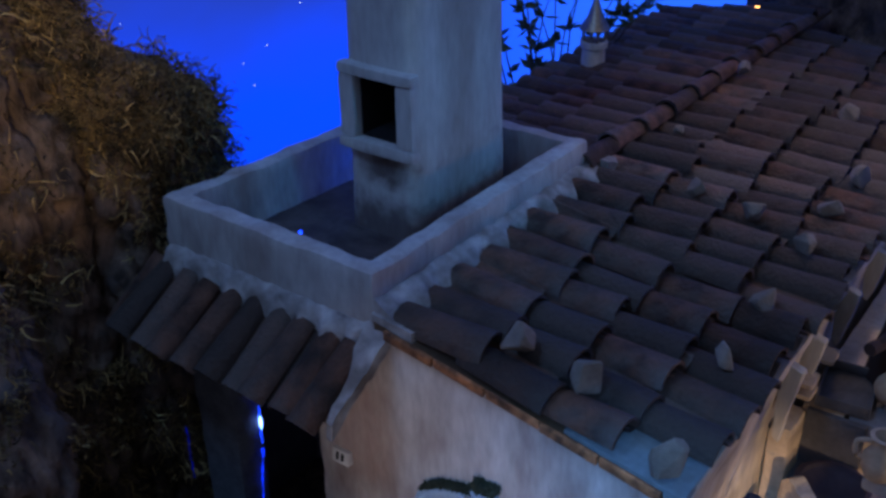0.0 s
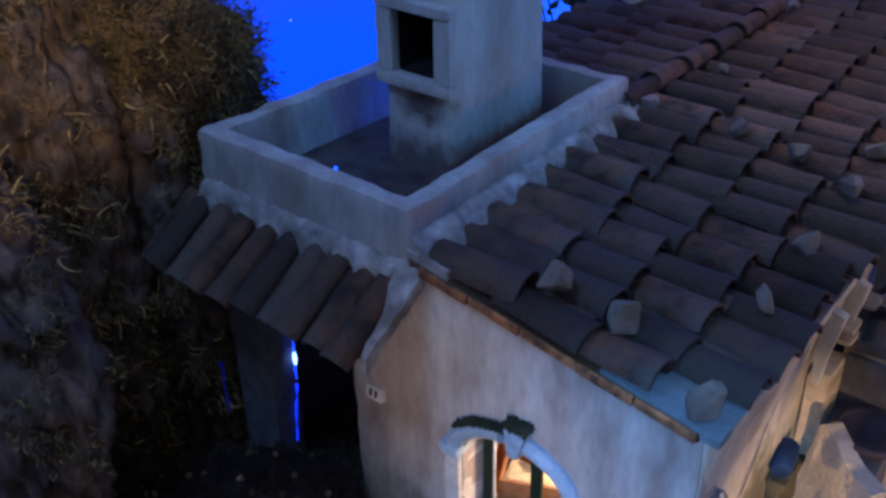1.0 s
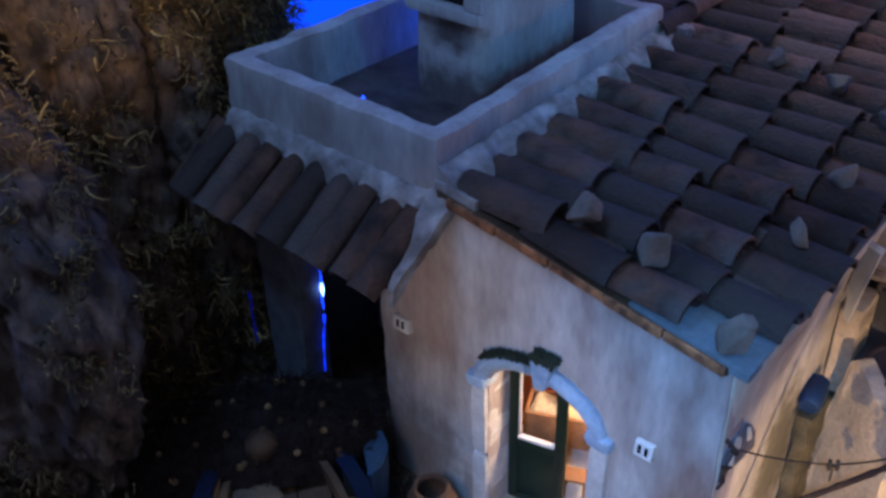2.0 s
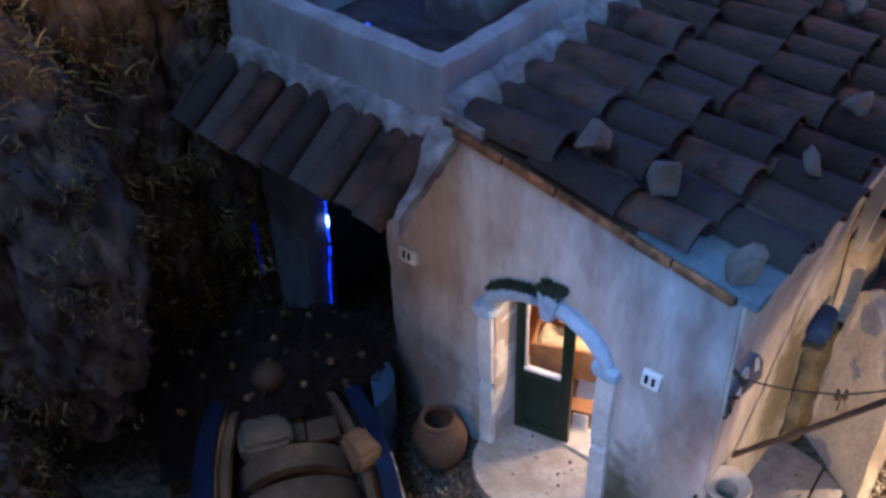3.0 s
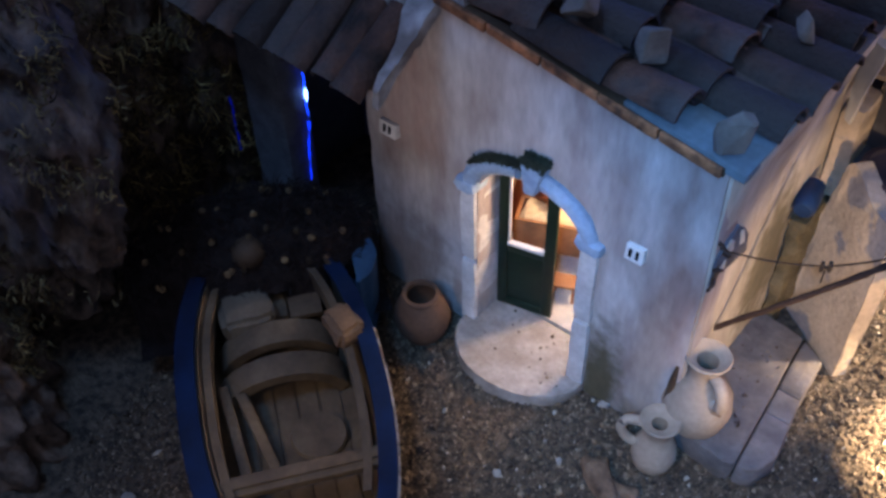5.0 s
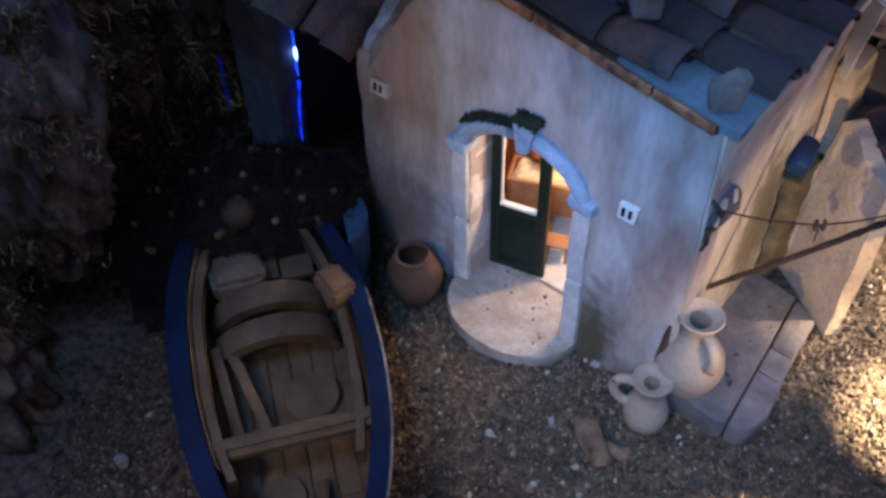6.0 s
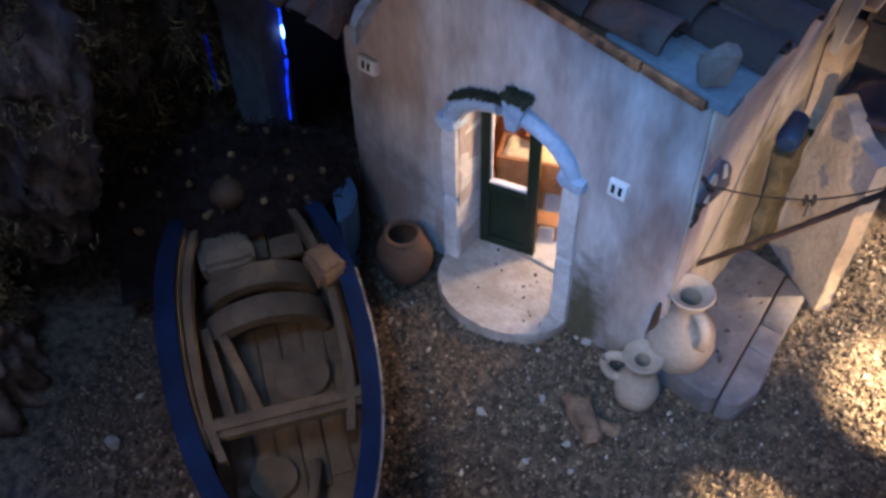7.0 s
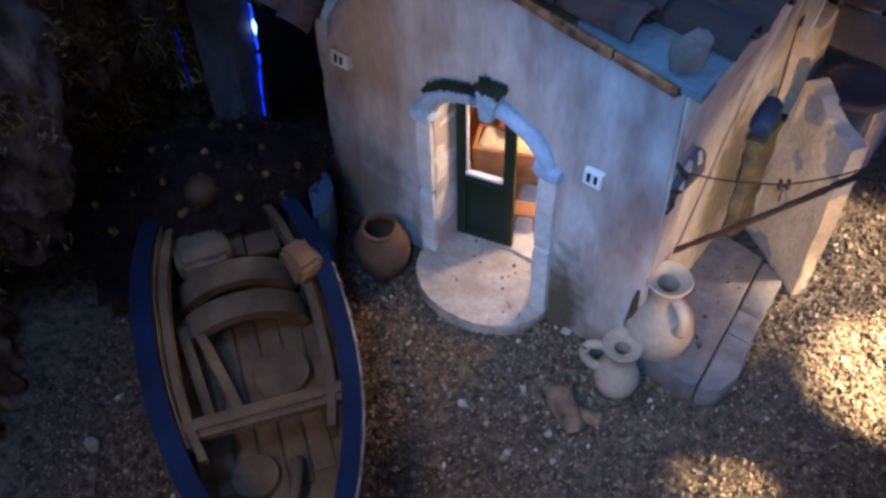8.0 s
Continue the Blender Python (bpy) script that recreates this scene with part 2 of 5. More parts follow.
SLAB = mat("grey_slab_stone", (0.235, 0.208, 0.200), (0.105, 0.095, 0.095), 30, 0.7, 0.6, 150, island=0.12, blotch=(0.17, 0.14, 0.115), spread=0.4)
PLASTER_PATCH = mat("patched_plaster", (0.60, 0.47, 0.335), (0.40, 0.31, 0.215), 26, 0.9, 0.4, 140, blotch=(0.25, 0.235, 0.24))
for node in PLASTER_PATCH.node_tree.nodes:
    if node.bl_idname == "ShaderNodeValToRGB" and abs(node.color_ramp.elements[0].position - 0.52) < 0.001:
        node.color_ramp.elements[0].position, node.color_ramp.elements[1].position = 0.575, 0.60
MOSSY_STONE = mat("mossy_stone", (0.16, 0.125, 0.070), (0.035, 0.031, 0.017), 34, 0.95, 0.9, 120, blotch=(0.15, 0.12, 0.08))
DARK_GLAZE = mat("dark_violet_glaze", (0.06, 0.045, 0.06), (0.028, 0.02, 0.03), 25, 0.65, 0.1, 120)
BLUE_GLAZE = mat("blue_glaze", (0.014, 0.042, 0.11), (0.007, 0.018, 0.05), 25, 0.5, 0.1, 120)
FIGURE = mat("dark_figure_clay", (0.05, 0.03, 0.028), (0.02, 0.014, 0.014), 22, 0.8, 0.2, 120)
FIGURE_RED = mat("red_figure_clay", (0.42, 0.15, 0.07), (0.26, 0.09, 0.05), 22, 0.8, 0.2, 120)
RUST = mat("rust", (0.062, 0.035, 0.024), (0.020, 0.012, 0.010), 60, 0.8, 0.3, 200)
ROOM_WOOD = mat("reddish_wood", (0.36, 0.17, 0.075), (0.22, 0.10, 0.045), 30, 0.7, 0.3, 150)
ROOM_WALL = mat("brown_room_plaster", (0.30, 0.19, 0.13), (0.13, 0.075, 0.05), 24, 0.9, 0.5, 140, spread=0.35)
STRAW = mat("straw", (0.66, 0.55, 0.34), (0.48, 0.38, 0.22), 50, 0.9, 0.5, 200)
DRIFT = mat("driftwood", (0.25, 0.160, 0.100), (0.055, 0.034, 0.022), 40, 0.85, 0.5, 160)
SHELL = mat("white_pebble", (0.36, 0.33, 0.29), (0.23, 0.205, 0.18), 60, 0.6, 0.2, 200, island=0.2)
DARK_MOSS = mat("dark_moss", (0.040, 0.046, 0.026), (0.018, 0.02, 0.013), 60, 0.95, 0.2, 200, island=-0.4)


def pebble_material():
    m = mat("gravel_grains", (0.20, 0.145, 0.09), (0.09, 0.065, 0.045), 40, 0.6, 0.2, 200)
    n, l = m.node_tree.nodes, m.node_tree.links
    geo = n.new("ShaderNodeNewGeometry")
    ramp = n.new("ShaderNodeValToRGB")
    ramp.color_ramp.interpolation = "CONSTANT"
    el = ramp.color_ramp.elements
    el[0].position, el[0].color = 0.0, (0.055, 0.040, 0.030, 1)
    el[1].position, el[1].color = 0.30, (0.085, 0.060, 0.040, 1)
    for p, c in ((0.52, (0.13, 0.095, 0.062, 1)), (0.74, (0.20, 0.15, 0.10, 1)), (0.92, (0.27, 0.205, 0.135, 1)), (0.985, (0.46, 0.41, 0.33, 1))):
        e = el.new(p)
        e.color = c
    l.new(geo.outputs["Random Per Island"], ramp.inputs["Fac"])
    l.new(ramp.outputs["Color"], n["Hue/Saturation/Value"].inputs["Color"])
    return m


PEBBLES = pebble_material()


# ---- mesh helpers ----
def thing(name, label, category, group="", kind="", at=(0, 0, 0), turn=(0, 0, 0)):
    ob = new(name)
    ob.empty_display_size = 0.02
    ob.matrix_world = pose(*at, *turn)
    return tagged(ob, label, category, group, kind)


def mesh_of(bm, material, smooth=False, name="mesh"):
    bmesh.ops.recalc_face_normals(bm, faces=bm.faces)
    me = bpy.data.meshes.new(name)
    bm.to_mesh(me)
    bm.free()
    me.materials.append(material)
    if smooth:
        me.polygons.foreach_set("use_smooth", [True] * len(me.polygons))
        me.set_sharp_from_angle(angle=radians(42))
    return me


def part(name, bm, material, parent=None, label="", smooth=True):
    me = bm if isinstance(bm, bpy.types.Mesh) else mesh_of(bm, material, smooth, name)
    ob = new(name, me)
    ob.parent = parent
    return tagged(ob, label)


def setting(name, bm, material, label, category, smooth=True):
    return tagged(new(name, mesh_of(bm, material, smooth, name)), label, category, kind="structure")


def add_box(bm, lo, hi, bevel=0.0, m=None, cuts=0, wobble=0.0, seg=2):
    geo = bmesh.ops.create_cube(bm, size=1.0)
    vs = geo["verts"]
    for v in vs:
        v.co = Vector([lo[k] + (v.co[k] + 0.5) * (hi[k] - lo[k]) for k in range(3)])
    if bevel:
        es = list({e for v in vs for e in v.link_edges})
        r = bmesh.ops.bevel(bm, geom=es, offset=bevel, segments=seg, affect="EDGES", profile=0.5)
        vs = list({v for v in vs if v.is_valid} | set(r["verts"]))
    if wobble:
        for v in vs:
            v.co += Vector(noise.noise_vector(v.co * 25)) * wobble
    if m is not None:
        bmesh.ops.transform(bm, matrix=m, verts=vs)
    return vs


def add_prism(bm, outline, lo, hi, axis="y", bevel=0.0, m=None, wobble=0.0):
    """A solid from an outline in the plane across axis, between lo and hi."""
    def place(a, b, c):
        return {"y": (a, c, b), "z": (a, b, c), "x": (c, a, b)}[axis]
    bottom = [bm.verts.new(place(a, b, lo)) for a, b in outline]
    top = [bm.verts.new(place(a, b, hi)) for a, b in outline]
    fs = [bm.faces.new(bottom), bm.faces.new(top)]
    k = len(outline)
    fs += [bm.faces.new((bottom[i], bottom[(i + 1) % k], top[(i + 1) % k], top[i])) for i in range(k)]
    vs = bottom + top
    if bevel:
        es = list({e for v in vs for e in v.link_edges})
        r = bmesh.ops.bevel(bm, geom=es, offset=bevel, segments=2, affect="EDGES", profile=0.5)
        vs = list({v for v in vs if v.is_valid} | set(r["verts"]))
    if wobble:
        for v in vs:
            v.co += Vector(noise.noise_vector(v.co * 25)) * wobble
    if m is not None:
        bmesh.ops.transform(bm, matrix=m, verts=vs)
    return vs


def add_lathe(bm, profile, seg=28, m=None, closed=False):
    """Turns (radius, height) pairs about z."""
    rings, vs = [], []
    for r, z in profile:
        ring = [bm.verts.new((r * math.cos(2 * math.pi * i / seg), r * math.sin(2 * math.pi * i / seg), z)) for i in range(seg)] if r > 1e-6 else [bm.verts.new((0, 0, z))]
        rings.append(ring)
        vs += ring
    pairs = list(zip(rings, rings[1:])) + ([(rings[-1], rings[0])] if closed else [])
    for a, b in pairs:
        for i in range(seg):
            j = (i + 1) % seg
            if len(a) == 1 and len(b) > 1:
                bm.faces.new((a[0], b[i], b[j]))
            elif len(b) == 1 and len(a) > 1:
                bm.faces.new((a[i], a[j], b[0]))
            elif len(a) > 1:
                bm.faces.new((a[i], a[j], b[j], b[i]))
    if m is not None:
        bmesh.ops.transform(bm, matrix=m, verts=vs)
    return vs


def add_tube(bm, points, radius, seg=8, taper=None):
    """A round rod along points; taper gives a radius at each one."""
    pts = [Vector(p) for p in points]
    rings = []
    for i, p in enumerate(pts):
        d = (pts[min(i + 1, len(pts) - 1)] - pts[max(i - 1, 0)]).normalized()
        a = d.cross(Vector((0, 0, 1)) if abs(d.z) < 0.9 else Vector((1, 0, 0))).normalized()
        b = d.cross(a)
        r = taper[i] if taper else radius
        rings.append([bm.verts.new(p + (a * math.cos(2 * math.pi * k / seg) + b * math.sin(2 * math.pi * k / seg)) * r) for k in range(seg)])
    for a, b in zip(rings, rings[1:]):
        for k in range(seg):
            bm.faces.new((a[k], a[(k + 1) % seg], b[(k + 1) % seg], b[k]))
    bm.faces.new(rings[0])
    bm.faces.new(rings[-1])
    return [v for r in rings for v in r]


def tile_mesh(name, length, r0, r1, thick, seg=7, rise=0.8):
    """A half-round roof tile along +x from its narrow upper end to its wide lower end."""
    bm = bmesh.new()
    ends = []
    for x, r in ((0.0, r0), (length, r1)):
        for rr in (r, r - thick):
            ends.append([bm.verts.new((x, -rr * math.cos(math.pi * k / seg), rr * rise * math.sin(math.pi * k / seg))) for k in range(seg + 1)])
    uo, ui, lo, li = ends
    for k in range(seg):
        bm.faces.new((uo[k], uo[k + 1], lo[k + 1], lo[k]))
        bm.faces.new((ui[k], ui[k + 1], li[k + 1], li[k]))
        bm.faces.new((uo[k], uo[k + 1], ui[k + 1], ui[k]))
        bm.faces.new((lo[k], lo[k + 1], li[k + 1], li[k]))
    for k in (0, seg):
        bm.faces.new((uo[k], lo[k], li[k], ui[k]))
    return bm


def chunk(name, size, seed, material, parent=None, label="", category="", group="", at=(0, 0, 0), turn=(0, 0, 0), rough=0.22, count=16, edge=0.10):
    """A small broken stone with flat faces."""
    rng = random.Random(seed)
    bm = bmesh.new()
    pts = [bm.verts.new(Vector((rng.gauss(0, 1), rng.gauss(0, 1), rng.gauss(0, 1))).normalized() * rng.uniform(1 - rough, 1)) for _ in range(count)]
    r = bmesh.ops.convex_hull(bm, input=pts)
    bmesh.ops.delete(bm, geom=[v for v in bm.verts if not v.link_faces], context="VERTS")
    bmesh.ops.scale(bm, vec=Vector(size), verts=bm.verts)
    low = min(v.co.z for v in bm.verts)
    bmesh.ops.translate(bm, vec=(0, 0, -low), verts=bm.verts)
    bmesh.ops.bevel(bm, geom=list(bm.edges), offset=min(size) * edge, segments=1, affect="EDGES")
    for v in bm.verts:
        far = math.sqrt((v.co.x / size[0]) ** 2 + (v.co.y / size[1]) ** 2 + ((v.co.z + low) / size[2]) ** 2)
        if far > 1.0:
            v.co = Vector((0, 0, -low)) + (v.co - Vector((0, 0, -low))) / far
    ob = new(name, mesh_of(bm, material, False, name))
    ob.parent = parent
    ob.matrix_world = pose(*at, *turn)
    return tagged(ob, label, category, group)


def carve(ob, cutter):
    """Cuts the solid in the bmesh cutter out of ob for good."""
    tool = new("tool", mesh_of(cutter, DARK))
    mod = ob.modifiers.new("cut", "BOOLEAN")
    mod.operation, mod.object, mod.solver = "DIFFERENCE", tool, "EXACT"
    done = bpy.data.meshes.new_from_object(ob.evaluated_get(bpy.context.evaluated_depsgraph_get()))
    ob.modifiers.clear()
    ob.data = done
    bpy.data.objects.remove(tool)
    return ob


def rough_box(lo, hi, cell=0.015, wobble=0.0025, bevel=0.006, seed=0.0, freq=22):
    """A hand-plastered block: finely divided, with uneven faces and soft edges."""
    bm = bmesh.new()
    n = [max(1, int(round((hi[k] - lo[k]) / cell))) for k in range(3)]
    verts = {}

    def vert(i, j, k):
        key = (i, j, k)
        if key not in verts:
            p = Vector([lo[a] + (hi[a] - lo[a]) * key[a] / n[a] for a in range(3)])
            edge = sum(key[a] in (0, n[a]) for a in range(3))
            if edge > 1:
                for a in range(3):
                    if key[a] == 0:
                        p[a] += bevel * (edge - 1) * 0.4
                    elif key[a] == n[a]:
                        p[a] -= bevel * (edge - 1) * 0.4
            p += Vector(noise.noise_vector(p * freq + Vector((seed, 0, 0)))) * wobble
            p += Vector(noise.noise_vector(p * freq * 3.7)) * wobble * 0.35
            verts[key] = bm.verts.new(p)
        return verts[key]

    for a in range(3):
        b, c = (a + 1) % 3, (a + 2) % 3
        for end in (0, n[a]):
            for u in range(n[b]):
                for v in range(n[c]):
                    q = []
                    for du, dv in ((0, 0), (1, 0), (1, 1), (0, 1)):
                        key = [0, 0, 0]
                        key[a], key[b], key[c] = end, u + du, v + dv
                        q.append(vert(*key))
                    bm.faces.new(q)
    return bm


def mortar_strip(p0, p1, out, width, height, seed, pitch=0.044, cell=0.003):
    """A lumpy band of mortar from p0 to p1, spreading along out with a scalloped edge."""
    bm = bmesh.new()
    p0, p1, out = Vector(p0), Vector(p1), Vector(out)
    n = max(3, int((p1 - p0).length / cell))
    rows = []
    for i in range(n + 1):
        p = p0.lerp(p1, i / n)
        along = (p - p0).length
        finger = abs(math.cos(math.pi * along / pitch)) ** 7 * max(0.0, 0.75 + 1.1 * noise.noise(p * 14 + Vector((seed, 0, 0))))
        reach = width * max(0.25, 0.62 + 0.40 * finger + 0.42 * noise.noise(p * 30) + 0.16 * noise.noise(p * 110))
        row = []
        for j in range(7):
            f = j / 6
            lump = 0.22 * noise.noise(p * 60 + out * f * 3 + Vector((0, seed, 0)))
            z = height * ((1 - f) ** 0.7 * (1 + lump) + 0.25 * math.sin(math.pi * f) * (1 + lump))
            row.append(bm.verts.new(p + out * reach * f + Vector((0, 0, z - (0.006 if j == 6 else 0)))))
        row.append(bm.verts.new(p + out * reach * 0.9 + Vector((0, 0, -0.012))))
        row.append(bm.verts.new(p + Vector((0, 0, -0.012))))
        rows.append(row)
    for a, b in zip(rows, rows[1:]):
        for j in range(9):
            k = (j + 1) % 9
            bm.faces.new((a[j], a[k], b[k], b[j]))
    bm.faces.new(rows[0])
    bm.faces.new(rows[-1])
    return bm


# ---- ground and backdrop ----
def ground_height(x, y):
    """Trodden gravel: long swells, fist-sized lumps and small hollows."""
    swell = noise.fractal((x * 9, y * 9, 0.3), 1.0, 2.0, 4) * 0.006 - 0.004
    return swell + 0.0048 * noise.noise((x * 33, y * 33, 2.1)) + 0.0022 * noise.noise((x * 95, y * 95, 5.7))


def ground_sheet():
    bm = bmesh.new()
    xs = sorted({*np.round(np.linspace(-0.6, 1.2, 181), 4), *(-60, -12, -3, -1.2, 2.0, 4, 12, 60)})
    ys = sorted({*np.round(np.linspace(-0.9, 0.9, 181), 4), *(-60, -12, -3, -1.5, 1.5, 3, 12, 60)})
    grid = []
    for y in ys:
        row = []
        for x in xs:
            near = max(0.0, 1 - max(0, abs(x - 0.3) - 0.8) - max(0, abs(y) - 0.8))
            z = ground_height(x, y) * near
            row.append(bm.verts.new((x, y, z)))
        grid.append(row)
    for a, b in zip(grid, grid[1:]):
        for i in range(len(xs) - 1):
            bm.faces.new((a[i], a[i + 1], b[i + 1], b[i]))
    return setting("ground", bm, GRAVEL, "brown gravel ground strewn with small shells", "ground")


ground_sheet()


def sky_backdrop():
    m = bpy.data.materials.new("blue_backdrop")
    m.use_nodes = True
    n, l = m.node_tree.nodes, m.node_tree.links
    n.remove(n["Principled BSDF"])
    e = n.new("ShaderNodeEmission")
    tc = n.new("ShaderNodeTexCoord")
    ramp = n.new("ShaderNodeValToRGB")
    sep = n.new("ShaderNodeSeparateXYZ")
    l.new(tc.outputs["Generated"], sep.inputs["Vector"])
    wave = n.new("ShaderNodeTexNoise")
    wave.inputs["Scale"].default_value, wave.inputs["Detail"].default_value = 5.0, 4
    l.new(tc.outputs["Generated"], wave.inputs["Vector"])
    add = n.new("ShaderNodeMath")
    add.operation = "MULTIPLY_ADD"
    add.inputs[1].default_value = 0.25
    l.new(wave.outputs["Fac"], add.inputs[0])
    l.new(sep.outputs["Z"], add.inputs[2])
    l.new(add.outputs["Value"], ramp.inputs["Fac"])
    ramp.color_ramp.elements[0].position, ramp.color_ramp.elements[0].color = 0.25, (0.002, 0.056, 1.0, 1)
    ramp.color_ramp.elements[1].position, ramp.color_ramp.elements[1].color = 0.45, (0.014, 0.040, 0.38, 1)
    side = n.new("ShaderNodeMapRange")
    side.inputs["From Min"].default_value, side.inputs["From Max"].default_value = 0.70, 0.90
    l.new(sep.outputs["Y"], side.inputs["Value"])
    pale = n.new("ShaderNodeMix")
    pale.data_type = "RGBA"
    pale.inputs["B"].default_value = (0.020, 0.130, 1.0, 1)
    l.new(side.outputs["Result"], pale.inputs["Factor"])
    l.new(ramp.outputs["Color"], pale.inputs["A"])
    l.new(pale.outputs["Result"], e.inputs["Color"])
    e.inputs["Strength"].default_value = 1.7
    l.new(e.outputs["Emission"], n["Material Output"].inputs["Surface"])
    bm = bmesh.new()
    line = [(-0.85, -1.4), (-0.98, -0.6), (-1.0, 0.3), (-0.93, 1.1), (-0.62, 1.72), (0.0, 2.02), (0.8, 2.15), (1.7, 2.0), (2.3, 1.4)]
    ks = np.linspace(0, len(line) - 1, 49)
    cols = []
    for k in ks:
        x, y = (float(np.interp(k, range(len(line)), [q[c] for q in line])) for c in (0, 1))
        cols.append([bm.verts.new((x, y, z)) for z in (-0.01, 0.4, 0.8, 1.3, 1.9)])
    for a, b in zip(cols, cols[1:]):
        for k in range(4):
            bm.faces.new((a[k], b[k], b[k + 1], a[k + 1]))
    return tagged(new("backdrop", mesh_of(bm, m, True)), "glowing blue night sky backdrop", "backdrop", kind="structure")


sky = sky_backdrop()
STAR = glow("star_light", (0.75, 0.85, 1.0), 1.6)
for at in ((-0.886, 0.407, 0.554), (-0.678, 0.662, 0.568), (-0.712, 0.598, 0.496), (-0.737, 0.557, 0.466), (-0.716, 0.561, 0.426)):
    bm = bmesh.new()
    add_lathe(bm, [(0, -0.0015), (0.0015, 0), (0, 0.0015)], 8, pose(*at))
    part("star", bm, STAR, sky)


# ---- house ----
house = thing("house", "whitewashed plaster village house with tiled roof and lit arched doorway", "house")
RX0, RZ0, RSLOPE = 0.06, 0.475, 0.17
TILT = math.degrees(math.atan(RSLOPE))


def roof_z(x):
    return RZ0 - RSLOPE * abs(x - RX0)


def front_wall():
    bm = rough_box((-0.042, 0.0, -0.01), (0.4085, 0.055, 0.47), 0.012, 0.0022, 0.004)
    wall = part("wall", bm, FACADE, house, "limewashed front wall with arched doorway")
    cut = bmesh.new()
    arch = [(0.198 + 0.070 * math.cos(math.pi * i / 18), 0.232 + 0.052 * math.sin(math.pi * i / 18)) for i in range(19)]
    add_prism(cut, [(0.128, -0.1), (0.268, -0.1)] + arch[:-1] + [(0.128, 0.232)], -0.1, 0.2, "y")
    carve(wall, cut)
    cut = bmesh.new()
    add_prism(cut, [(0.055, roof_z(0.055) - 0.007), (0.5, roof_z(0.5) - 0.007), (0.5, 0.6), (0.055, 0.6)], -0.1, 0.2, "y")
    carve(wall, cut)
    return wall


front_wall()
bm = rough_box((0.372, 0.055, -0.01), (0.402, 1.33, roof_z(0.402) - 0.012), 0.02, 0.002, 0.003)
part("wall", bm, PLASTER_BARE, house, "cream plaster side wall with peeled patches")
bm = bmesh.new()
add_box(bm, (-0.042, 0.055, -0.01), (-0.015, 0.5, 0.43))
part("wall", bm, ROOM_WALL, house, "brown rough inner wall", smooth=False)
bm = bmesh.new()
add_box(bm, (-0.0148, 0.5, -0.01), (0.3718, 0.53, 0.40))
part("wall", bm, ROOM_WALL, house, "brown rough inner wall", smooth=False)
bm = bmesh.new()
add_box(bm, (-0.2345, 1.3, -0.01), (0.3718, 1.33, 0.40))
part("wall", bm, PLASTER_BARE, house, smooth=False)
bm = bmesh.new()
add_box(bm, (-0.26, 0.462, -0.01), (-0.235, 1.48, 0.40))
part("wall", bm, PLASTER_BARE, house, smooth=False)
bm = rough_box((-0.0148, 0.056, -0.01), (0.3718, 0.4998, 0.012), 0.02, 0.0012, 0.002)
part("floor", bm, PLASTER_BARE, house, "sandy plaster floor")

# roof decks on both sides of the ridge
bm = bmesh.new()
add_prism(bm, [(0.062, roof_z(0.062) - 0.008), (0.403, roof_z(0.403) - 0.008), (0.403, roof_z(0.403) + 0.001), (0.062, roof_z(0.062) + 0.001)], -0.004, 1.34, "y")
roof = part("roof", bm, WOOD_DARK, house, "terracotta barrel tile roof weighted with stones", smooth=False)
bm = bmesh.new()
add_prism(bm, [(0.058, roof_z(0.058) - 0.008), (-0.27, roof_z(-0.27) - 0.008), (-0.27, roof_z(-0.27) + 0.001), (0.058, roof_z(0.058) + 0.001)], 0.464, 1.52, "y")
roof_back = part("roof", bm, WOOD_DARK, house, "far roof slope of weathered terracotta tiles", smooth=False)

# edge board along the gable, split in weathered lengths
for i in range(5):
    x0, x1 = 0.078 + 0.065 * i, 0.078 + 0.065 * (i + 1) - 0.002
    bm = bmesh.new()
    add_prism(bm, [(x0, roof_z(x0) - 0.009 + 0.001 * (i % 2)), (x1, roof_z(x1) - 0.009), (x1, roof_z(x1) + 0.002), (x0, roof_z(x0) + 0.002)], -0.0095 + 0.0012 * (i % 3), -0.0045, "y", 0.001, None, 0.0012)
    part("edge_board", bm, COPPER_WOOD, roof, "worn orange-brown gable edge board")
bm = rough_box((0.296, -0.003, -0.004), (0.4235, 0.056, 0.0060), 0.008, 0.0008, 0.001)
for v in bm.verts:
    v.co.z += roof_z(v.co.x)
part("plaster_ledge", bm, LEDGE, roof, "limewashed plaster bed at the eave corner")
part("mortar", mortar_strip((0.060, 0.0, 0.478), (0.060, 0.46, 0.478), (1, 0, -0.17), 0.036, 0.022, 3.0, 0.0545), MORTAR, roof, "lumpy limewashed mortar along the parapet")
part("mortar", mortar_strip((0.058, -0.003, 0.474), (0.112, -0.003, 0.467), (0.15, 1, -0.05), 0.026, 0.012, 8.0, 0.030), MORTAR, roof)
part("mortar", mortar_strip((0.030, 0.47, 0.485), (0.085, 0.47, 0.48), (0.2, 1, -0.05), 0.05, 0.018, 6.0), MORTAR, roof)
bm = rough_box((0.3960, 0.0035, 0.02), (0.4245, 1.33, 0.4165), 0.012, 0.0013, 0.003, 5.0)
for v in bm.verts:
    if v.co.x > 0.412:
        v.co.x -= 0.019 * min(1.0, max(0.0, (0.405 - v.co.z) / 0.10)) ** 0.6
        v.co.x -= (v.co.x - 0.4045) * max(0.0, 1 - (v.co.y - 0.0015) / 0.022)
part("eave_moulding", bm, EAVE, roof, "crumbling cream plaster eave")

